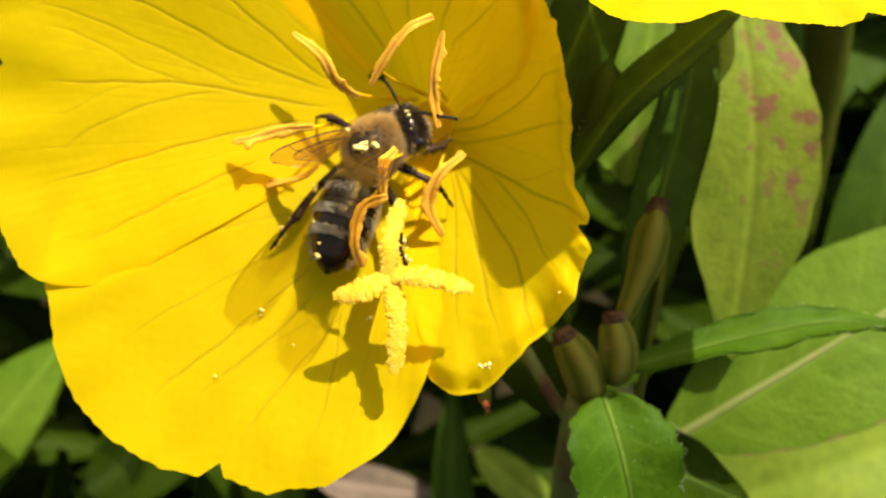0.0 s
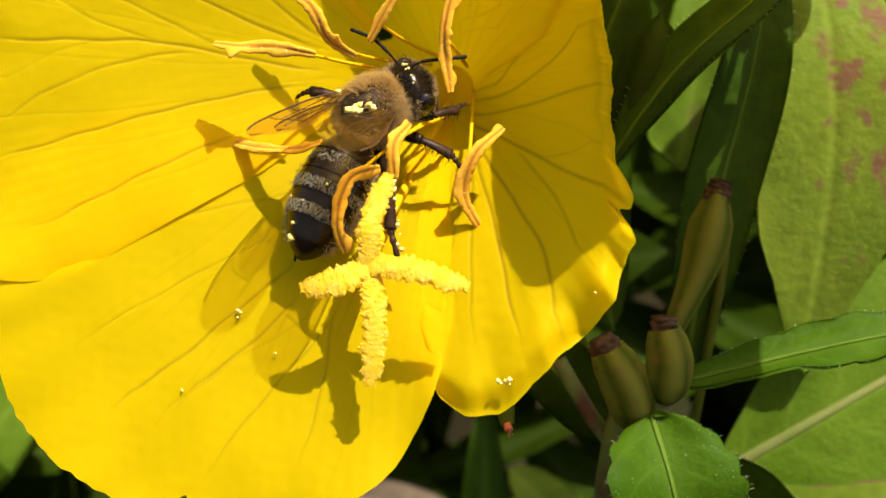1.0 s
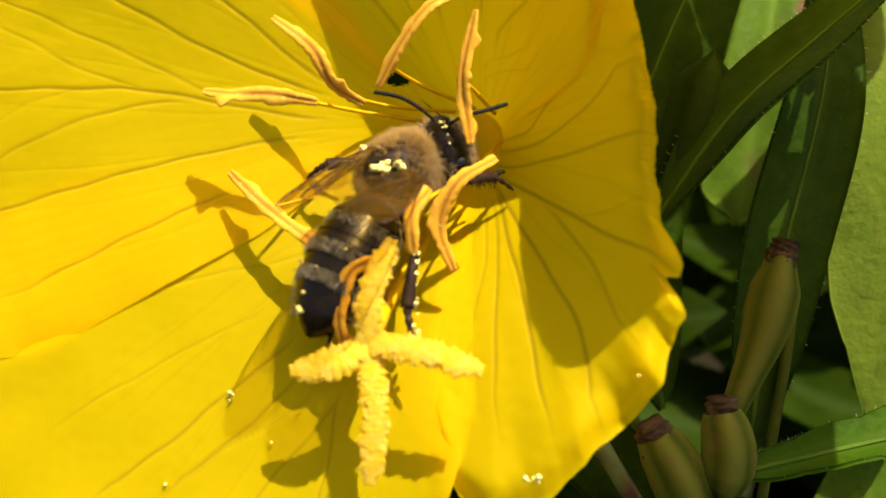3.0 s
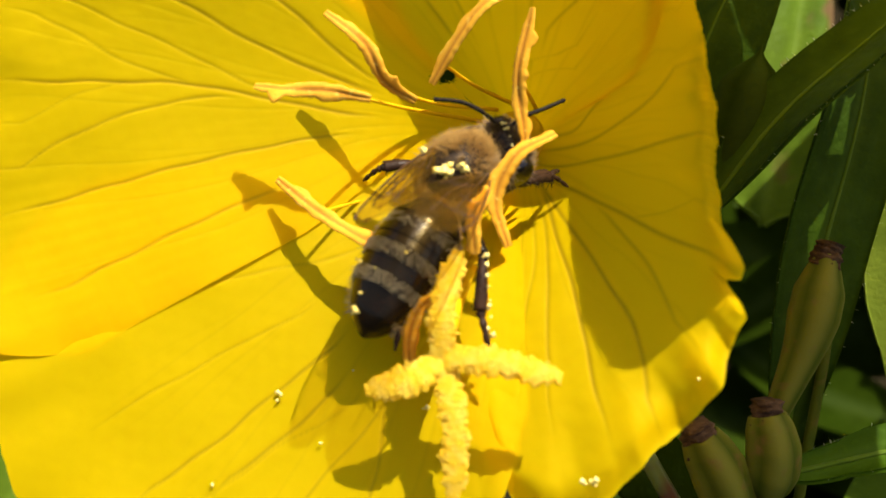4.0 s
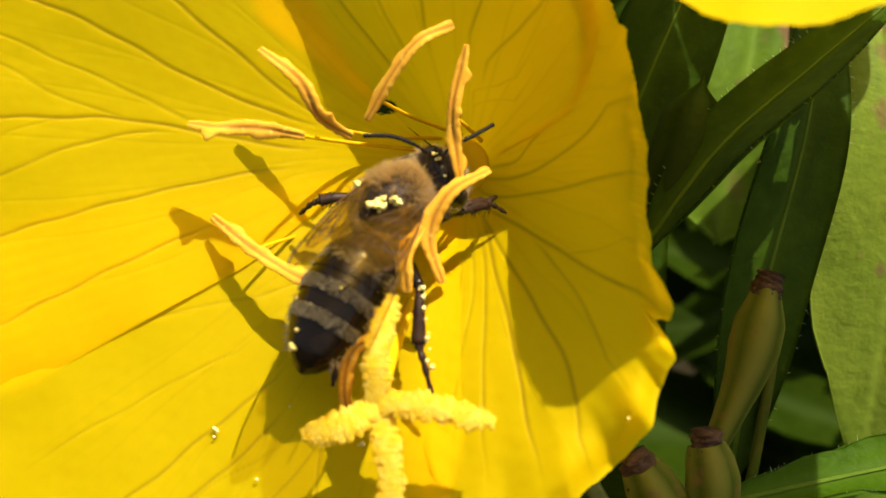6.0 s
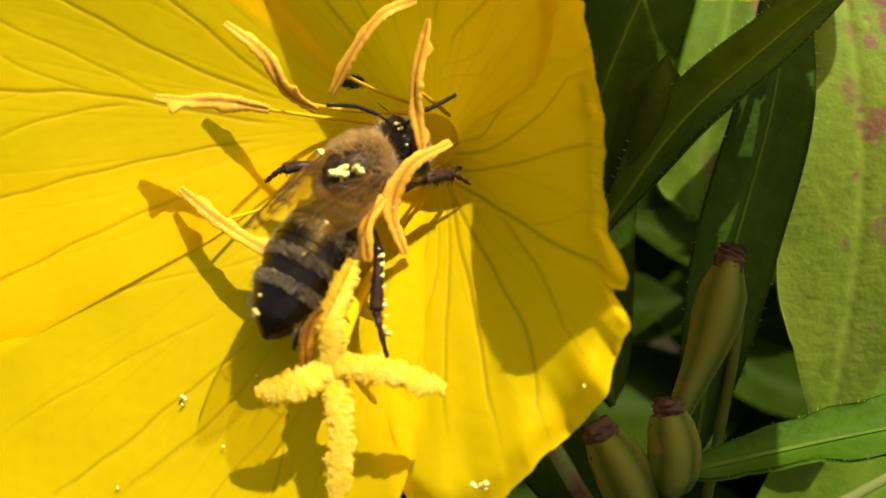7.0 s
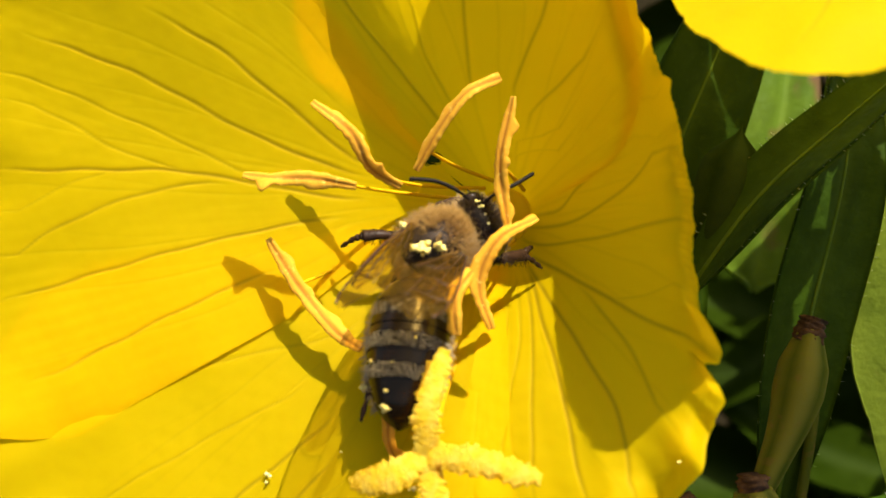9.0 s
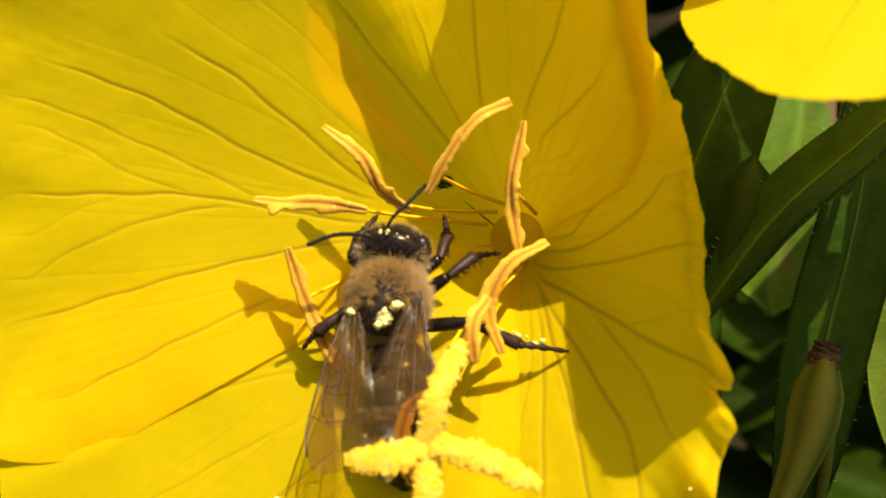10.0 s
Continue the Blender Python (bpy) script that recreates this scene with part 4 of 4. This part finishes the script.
def honey_bee():
    bee = thing("honey_bee", (-4.5, 7.4, -1.0), "brown furry honey bee with a dark banded abdomen, feeding", "bee")
    p = {"bee": bee}
    v, f = blob(1.7, 1.9, 1.55, 30, 40, lambda s: 1 - 0.08 * s)
    th = part("thorax", mesh_of("thorax", v, f, SHELL_MATT), bee, "dark thorax under brown fur")
    luck = np.random.default_rng(4)
    up = lambda q: q[2] > -0.2 and (q[2] < 0.4 or q[1] > 0.35 + luck.uniform(-0.9, 0.8) - 0.5 * abs(q[0]))
    part("thorax_fur", mesh_of("thorax_fur", *fur_on(v, 12000, 5, up, (0, -0.45, 0.1), 0.50, 0.012), FUR), th, "dense golden brown fur")["kind"] = "stuff"
    part("side_fur", mesh_of("side_fur", *fur_on(v, 4500, 6, lambda q: (q[2] < 0.5 and abs(q[0]) > 0.5) or (q[0] > 0.9 and q[1] > 0.2), (0, -0.1, 0.0), 0.62, 0.013), FUR_PALE), th, "pale buff side fur")["kind"] = "stuff"
    part("short_fur", mesh_of("short_fur", *fur_on(v, 1500, 8, lambda q: abs(q[0]) < 1.2 and q[2] > 0.7, (0, -0.6, 0), 0.26, 0.012), FUR_DARK), th)["kind"] = "stuff"
    rng = np.random.default_rng(9)
    spots = np.vstack([rng.normal(0, 0.20, (15, 3)) * (1.5, 0.7, 0.5) + (0.15, -1.15, 1.62), rng.normal(0, 0.11, (7, 3)) + (0.65, -0.45, 1.72), rng.normal(0, 0.06, (5, 3)) + (-1.5, -0.9, 1.35)])
    part("pollen_clump", mesh_of("pollen_clump", *crumbs(spots, 0.19, 9), POLLEN), th, "pale yellow pollen clump")["kind"] = "stuff"
    # Head, on a short neck.
    v, f = blob(1.62, 1.0, 1.42, 26, 36, lambda s: 1 - 0.12 * s)
    hd = part("head", mesh_of("head", v, f, SHELL), bee, "dark head with short fur", pose(0, 2.75 * MM, -0.2 * MM))
    p["head"] = hd
    part("head_fur", mesh_of("head_fur", *fur_on(v, 3000, 12, lambda q: q[2] > -0.3 and abs(q[0]) < 1.3, (0, 0.2, 0.3), 0.34, 0.012), FUR_DARK), hd)["kind"] = "stuff"
    part("face_fur", mesh_of("face_fur", *fur_on(v, 2200, 13, lambda q: q[2] < 0.75 and (q[1] > 0.3 or q[1] < -0.25), (0, 0.1, 0.2), 0.45, 0.013), FUR_PALE), hd, "buff fur on the face")["kind"] = "stuff"
    at = rng.normal(0, 0.2, (7, 3)) * (2.0, 0.6, 0.3) + (-0.1, -0.35, 1.62)
    part("pollen_dust", mesh_of("pollen_dust", *crumbs(at, 0.10, 14), POLLEN), hd)["kind"] = "stuff"
    for side in (-1, 1):
        v, f = blob(0.5, 0.72, 1.0, 18, 22)
        part("compound_eye", mesh_of("compound_eye", v * 0.92 + (side * 1.33, 0.15, 0.12), f, EYE), hd, "large glossy black eye")
    for x, y in ((-0.9, -0.4), (-0.4, 0.0)):
        v, f = tube([(0, 0, 0), (0, 0.7, 0.5), (0.12, 1.8, 0.75), (0, 3.1, 0.7)], lambda s: 0.07 + 0.032 * step(s, 0.25, 0.4) + 0.006 * np.sin(60 * s), 44, 9)
        p.setdefault("antennae", []).append(part("antenna", mesh_of("antenna", v, f, ANTENNA), hd, "thin black antenna", pose(x * MM, y * MM, 1.35 * MM)))
    v, f = tube([(0, 0.8, -0.6), (0, 1.6, -1.5), (0, 2.0, -3.0)], lambda s: 0.24 - 0.14 * s, 16, 8)
    part("tongue", mesh_of("tongue", v, f, SHELL_BROWN), hd, "brown tongue reaching into the flower")
    # Abdomen: six overlapping plates on a tapering body, with bands of short hair.
    girth = lambda s: np.interp(s, (0, 0.06, 0.2, 0.45, 0.7, 0.88, 0.95, 1.0), (0.35, 1.10, 1.75, 1.98, 1.75, 1.15, 0.66, 0.10))
    n, sides = 60, 40
    s = np.linspace(0, 1, n)
    a = np.linspace(0, 2 * np.pi, sides, endpoint=False)[None]

    def ring_shell(s0, s1, swell):
        k = np.linspace(s0, s1, 10)[:, None]
        r = girth(k) + swell * step(k, s0, s1)
        return np.stack([r * np.cos(a), -7.3 * k + 0 * a, 0.92 * r * np.sin(a) - 0.5 * k**2], -1)

    v = np.stack([0.97 * girth(s)[:, None] * np.cos(a), -7.2 * s[:, None] + 0 * a, 0.9 * girth(s)[:, None] * np.sin(a) - 0.5 * s[:, None] ** 2], -1)
    ab = part("abdomen", mesh_of("abdomen", v.reshape(-1, 3), sheet_faces(n, sides, True), SHELL), bee, "dark glossy banded abdomen", pose(0, -1.75 * MM, -0.1 * MM))
    p["abdomen"] = ab
    cuts = (0.02, 0.19, 0.36, 0.53, 0.70, 0.85, 1.0)
    for k in range(6):
        g = ring_shell(cuts[k], min(1.0, cuts[k + 1] + 0.02), 0.06)
        part("plate", mesh_of("plate", g.reshape(-1, 3), sheet_faces(10, sides, True), SHELL), ab)
    for k, (s0, s1, m) in enumerate(((0.22, 0.32, 600), (0.44, 0.535, 1250), (0.63, 0.72, 1250))):
        rr = np.random.default_rng(70 + k)
        ks = s0 + (s1 - s0) * rr.beta(1.3, 1.3, m)
        aa = rr.uniform(-0.35, np.pi + 0.35, m)
        r = girth(ks) + 0.05
        q = np.stack([r * np.cos(aa), -7.3 * ks, 0.92 * r * np.sin(aa) - 0.5 * ks**2], -1)
        w = np.stack([0.22 * np.cos(aa), np.full(m, -1.0), 0.22 * np.sin(aa)], -1)
        part("hair_band", mesh_of("hair_band", *hairs(q, w, 0.17, 0.008, 80 + k), FUR_GREY), ab, "greyish buff hair band")["kind"] = "stuff"
    rr = np.random.default_rng(90)
    m = 900
    ks, aa = rr.uniform(0.05, 0.9, m), rr.choice([-0.25, np.pi + 0.25], m) + rr.normal(0, 0.3, m)
    r = girth(ks)
    q = np.stack([r * np.cos(aa), -7.3 * ks, 0.92 * r * np.sin(aa) - 0.5 * ks**2], -1)
    part("belly_fur", mesh_of("belly_fur", *hairs(q, np.stack([np.cos(aa), np.full(m, -0.6), np.sin(aa)], -1), 0.42, 0.02, 91), FUR_PALE), ab)["kind"] = "stuff"
    grains = np.array([(-1.55, -4.6, 0.75), (-0.55, -4.7, 1.45), (-0.7, -5.9, 0.95), (-0.75, -6.5, 0.35), (-0.6, -6.6, 0.45), (-0.7, -6.75, 0.3), (0.4, -3.5, 1.75)])
    part("pollen_dust", mesh_of("pollen_dust", *crumbs(grains, 0.16, 92), POLLEN), ab)["kind"] = "stuff"
    # Wings and legs.
    v, f = blob(0.30, 0.42, 0.22, 14, 18)
    part("wing_joint", mesh_of("wing_joint", v + (1.5, -0.15, 1.15), f, SHELL_MATT), th, "dark plate over the wing root")
    p["wing_l"] = wing(bee, "forewing", 8.2, 2.8, -1, "amber translucent forewing", pose(-1.5 * MM, -0.4 * MM, 1.1 * MM))
    p["wing_r"] = wing(bee, "forewing", 8.2, 2.8, 1, "amber translucent forewing", pose(1.5 * MM, -0.4 * MM, 1.1 * MM))
    p["hind_l"] = wing(bee, "hindwing", 5.4, 1.8, -1, "smaller amber hindwing", pose(-1.5 * MM, -1.1 * MM, 0.8 * MM))
    p["hind_r"] = wing(bee, "hindwing", 5.4, 1.8, 1, "smaller amber hindwing", pose(1.5 * MM, -1.1 * MM, 0.8 * MM))
    p["leg_fl"] = leg(bee, [(-0.8, 1.2, -1.2), (-2.2, 2.0, -1.0), (-2.0, 3.4, -2.0), (-1.4, 4.6, -3.0)], 1, "dark foreleg")
    p["leg_fr"] = leg(bee, [(0.8, 1.2, -1.2), (2.2, 2.2, -1.0), (2.4, 3.6, -2.0), (2.0, 4.8, -3.2)], 2, "dark foreleg")
    p["leg_ml"] = leg(bee, [(-1.0, 0.0, -1.3), (-2.1, -1.0, -0.2), (-3.0, -2.2, 0.0), (-3.7, -3.1, -0.9)], 3, "dark middle leg")
    p["leg_mr"] = leg(bee, [(1.0, 0.2, -1.3), (3.0, 0.5, -0.6), (4.5, 1.1, -1.4), (5.8, 1.0, -2.6)], 4, "dark middle leg")
    p["leg_hl"] = leg(bee, [(-1.0, -1.2, -1.2), (-2.4, -4.0, -0.9), (-3.0, -6.8, -0.7), (-4.0, -9.0, -1.6)], 5, "brown hind leg with pollen", 26)
    p["leg_hr"] = leg(bee, [(1.0, -1.2, -1.2), (3.7, -2.4, -0.2), (5.3, -4.3, -1.0), (7.3, -5.6, -2.2)], 6, "dark hind leg dusted with pollen", 16)
    return p


def loose_pollen():
    """Grains and crumbs fallen on the petals."""
    rng = np.random.default_rng(15)
    at = []
    for x, y, n in ((-11.5, -4.1, 3), (-8.7, -3.0, 1), (2.6, -7.3, 6), (-14.7, -8.0, 1), (-5.0, -4.6, 2), (7.3, -2.4, 1), (-9.6, -6.2, 1)):
        dx, dy = x - CENTRE[0], y - CENTRE[1]
        d, th = math.hypot(dx, dy) - BOWL_MAIN["throat"], math.degrees(math.atan2(dy, dx))
        z = CENTRE[2] + around(th, BOWL_MAIN["rise"]) * (1 - math.exp(-d / BOWL_MAIN["reach"])) + around(th, BOWL_MAIN["slope"]) * d
        at += (np.array([x, y, float(z) + 0.25]) + rng.normal(0, 1, (n, 3)) * (0.2, 0.2, 0.05)).tolist()
    thing("pollen_grains", (0, 0, 0), "pale pollen crumbs fallen on the yellow petals", "pollen", kind="stuff", me=mesh_of("pollen_grains", *crumbs(at, 0.11, 16), POLLEN))


ground()
undergrowth()
plant()
side_flower()
flower = main_flower()
stamens = main_stamens(flower)
style = pistil(flower)
bee = honey_bee()
loose_pollen()


# ---- what moves ----
# Bee: seconds; thorax x, y, z; heading, nose tilt, roll; abdomen yaw, pitch; head yaw.
BEE = [
    (0, -4.35, 6.75, 0.6, 44, -12, -18, 27, 2, -25),
    (1, -4.5, 7.0, 0.6, 46, -15, -20, 18, 6, -18),
    (2.5, -3.85, 6.8, 0.6, 43, -20, -20, 20, 5, -20),
    (3.2, -3.6, 6.6, 0.6, 44, -20, -19, 17, 5, -22),
    (4.5, -3.2, 6.5, 0.6, 46, -20, -18, 12, 6, -24),
    (5.5, -3.3, 6.6, 0.6, 47, -20, -18, 13, 5, -22),
    (7.5, -3.4, 6.9, 0.6, 46, -20, -18, 15, 4, -20),
    (8.6, -3.4, 6.9, 0.6, 44, -20, -16, 26, 6, -18),
    (9, -3.7, 6.9, 0.6, 42, -20, -14, 40, 6, -16),
    (9.3, -4.8, 7.9, 0.7, 42, -18, -14, 34, 10, -16),
    (9.5, -6.1, 9.0, 0.4, 43, -16, -12, 48, 18, -10),
    (9.6, -6.3, 8.8, 0.6, 46, -14, -10, 44, 18, -10),
    (9.7, -5.4, 8.3, 0.9, 53, -12, -8, 33, 18, -14),
    (9.8, -6.5, 7.5, 1.2, 71, -9, -4, 27, 14, -14),
    (10, -6.5, 5.6, 1.4, 87, -4, 0, 7, 2, -3),
]


def swing(ob, rows):
    """Rows for a part that pivots at its base: seconds, where its head goes (x, y, z), and its spin about the filament."""
    base = ob.matrix_basis.translation / MM + Vector(CENTRE)
    ref = HEADS[ob.name] - base
    out = []
    for t, x, y, z, spin in rows:
        turn = ref.rotation_difference(Vector((x, y, z)) - base).to_matrix().to_4x4()
        out.append((t, Matrix.Translation(ob.matrix_basis.translation) @ turn @ Matrix.Rotation(radians(spin), 4, ref)))
    walk(ob, out)


def bee_pose(r):
    return pose(r[1] * MM, r[2] * MM, r[3] * MM, 0, 0, r[4] - 90) @ pose(0, 0, 0, r[5]) @ pose(0, 0, 0, 0, r[6])


def bee_at(t):
    k = max(i for i in range(len(BEE) - 1) if BEE[i][0] <= t)
    a, b = BEE[k], BEE[k + 1]
    f = (t - a[0]) / (b[0] - a[0])
    return bee_pose([p + (q - p) * f for p, q in zip(a, b)])


def wing_rows(root, rows):
    """Rows of seconds, the way from root to tip and the wing's upper side, both in the stage's space."""
    out = []
    for t, way, top in rows:
        back = bee_at(t).to_3x3().inverted()
        y = -(back @ Vector(way)).normalized()
        x = y.cross(back @ Vector(top)).normalized()
        m = Matrix((x, y, x.cross(y))).transposed().to_4x4()
        out.append((t, Matrix.Translation(Vector(root) * MM) @ m))
    return out


def motions():
    walk(bee["bee"], [(r[0], STAGE @ bee_pose(r)) for r in BEE])
    walk(bee["abdomen"], [(r[0], pose(0.45 * MM, -1.75 * MM, -0.1 * MM, r[8], 0, r[7])) for r in BEE])
    walk(bee["head"], [(r[0], pose(-0.028 * r[9] * MM, 2.30 * MM, -0.2 * MM, -14 if r[0] < 9.6 else -32, 0, r[9])) for r in BEE])
    left = ((0, (-0.52, -0.34, 0.78), (0.14, 0.86, 0.47)), (1.5, (-0.42, -0.40, 0.81), (-0.15, 0.85, 0.45)), (4.5, (-0.24, -0.50, 0.83), (-0.39, 0.82, 0.39)), (9, (-0.24, -0.52, 0.82), (-0.39, 0.80, 0.39)),
            (9.5, (-0.30, -0.70, 0.60), (-0.45, 0.65, 0.55)), (9.7, (-0.28, -0.80, 0.45), (-0.2, 0.5, 0.8)), (10, (-0.10, -0.93, 0.34), (0.0, 0.28, 0.96)))
    right = ((0, (-0.20, -0.34, 0.90), (0.30, 0.80, 0.40)), (4.5, (-0.20, -0.38, 0.90), (0.30, 0.80, 0.40)), (9, (-0.20, -0.38, 0.90), (0.30, 0.80, 0.40)),
             (9.5, (-0.16, -0.40, 0.89), (0.3, 0.80, 0.35)), (9.7, (-0.10, -0.70, 0.70), (0.2, 0.65, 0.65)), (10, (0.03, -0.93, 0.34), (0.05, 0.32, 0.94)))
    walk(bee["wing_l"], wing_rows((-1.5, -0.4, 1.1), left))
    walk(bee["hind_l"], wing_rows((-1.5, -1.1, 0.8), left))
    walk(bee["wing_r"], wing_rows((1.5, 0.3, 1.1), right))
    walk(bee["hind_r"], wing_rows((1.5, -0.2, 0.85), right))
    for ob, rows in zip(bee["antennae"], (((0, 111), (2.5, 135), (4.5, 152), (9, 148), (9.5, 118), (10, 118)), ((0, -29), (2.5, -5), (4.5, 9), (9, 9), (9.5, -44), (10, -30)))):
        at = ob.matrix_basis.translation.copy()
        walk(ob, [(t, pose(*at, 0, 0, a)) for t, a in rows])
    hip = bee["leg_mr"].matrix_basis.translation.copy()
    walk(bee["leg_mr"], [(t, pose(*hip, 0, b, a)) for t, a, b in ((0, 0, 0), (1.6, 4, 0), (2.4, 50, 8), (4.5, 55, 8), (9, 52, 8), (9.5, 20, 0), (10, 24, 0))])
    hip = bee["leg_ml"].matrix_basis.translation.copy()
    walk(bee["leg_ml"], [(t, pose(*hip, 0, 0, a)) for t, a in ((0, -34), (1, -20), (2.5, 0), (9, 0), (9.5, 10), (10, -10))])
    hip = bee["leg_hl"].matrix_basis.translation.copy()
    walk(bee["leg_hl"], [(t, pose(*hip, 0, 0, a)) for t, a in ((0, 25), (1, 45), (2.5, 54), (9, 54), (9.5, 42), (10, 38))])
    hip = bee["leg_hr"].matrix_basis.translation.copy()
    walk(bee["leg_hr"], [(t, pose(*hip, 0, 0, a)) for t, a in ((0, 8), (1, 0), (2, 6), (3, -4), (4.5, 0), (5.5, 0), (7.5, -3), (9, -14), (9.5, 0), (9.7, 18), (10, 30))])
    swing(stamens["a"], ((0, -11.56, 7.09, 3.2, 12), (0.6, -11.32, 7.2, 3.2, 12), (1, -9.7, 9.9, 3.2, 0), (10, -9.7, 9.9, 3.2, 0)))
    swing(stamens["e"], ((0, 0.2, 2.9, 2.4, 6), (1, 1.6, 2.5, 2.4, 6), (2.5, -1.3, 2.4, 2.6, 4), (3.2, -0.4, 5.0, 2.4, 0), (4.5, -0.4, 5.8, 2.4, 0), (10, -0.4, 5.8, 2.4, 0)))
    swing(stamens["f"], ((0, -12.06, 3.99, 1.5, 42), (1, -10.69, 4.96, 1.5, 29), (1.5, -11.36, 5.8, 1.5, -37), (2.1, -10.67, 5.18, 1.5, -24), (2.5, -9.69, 5.08, 1.5, -14), (4.5, -9.35, 4.52, 1.5, 0),
                         (7.5, -9.43, 4.47, 1.5, 0), (9, -9.98, 4.76, 1.5, -25), (9.7, -10.41, 4.98, 1.5, -42), (10, -10.36, 5.06, 1.5, -46)))
    swing(stamens["g"], ((0, -3.5, 4.9, 4.4, 0), (1, -2.8, 4.6, 4.3, 0), (2.5, -2.5, 4.2, 4.2, 0), (4.5, -2.2, 4.1, 4.2, 0), (9, -2.3, 4.3, 4.2, 0), (10, -1.9, 4.3, 4.0, 0)))
    swing(stamens["h"], ((0, -4.5, 1.5, 4.5, 0), (1, -4.8, 2.0, 4.3, 0), (2.5, -5.0, 1.6, 3.8, 0), (4.5, -4.2, -0.6, 2.0, 0), (7.5, -4.4, -0.2, 2.0, 0), (9, -4.6, -0.3, 2.2, 0), (9.5, -4.6, 0.6, 2.6, 0), (10, -4.4, 0.2, 2.4, 0)))
    swing(style, ((0, -3.3, -1.6, 5.0, 0), (1, -4.25, -1.4, 5.0, 0), (2.5, -4.7, -1.4, 5.0, 0), (4.5, -3.7, -2.7, 5.0, 4), (5.5, -3.7, -2.85, 5.0, 4), (7.5, -4.1, -2.2, 5.0, 0), (9, -4.1, -3.5, 5.0, 0),
                  (9.5, -4.5, -1.9, 5.0, 0), (9.7, -4.3, -0.7, 5.0, -4), (10, -4.0, -0.6, 5.0, -10)))


motions()
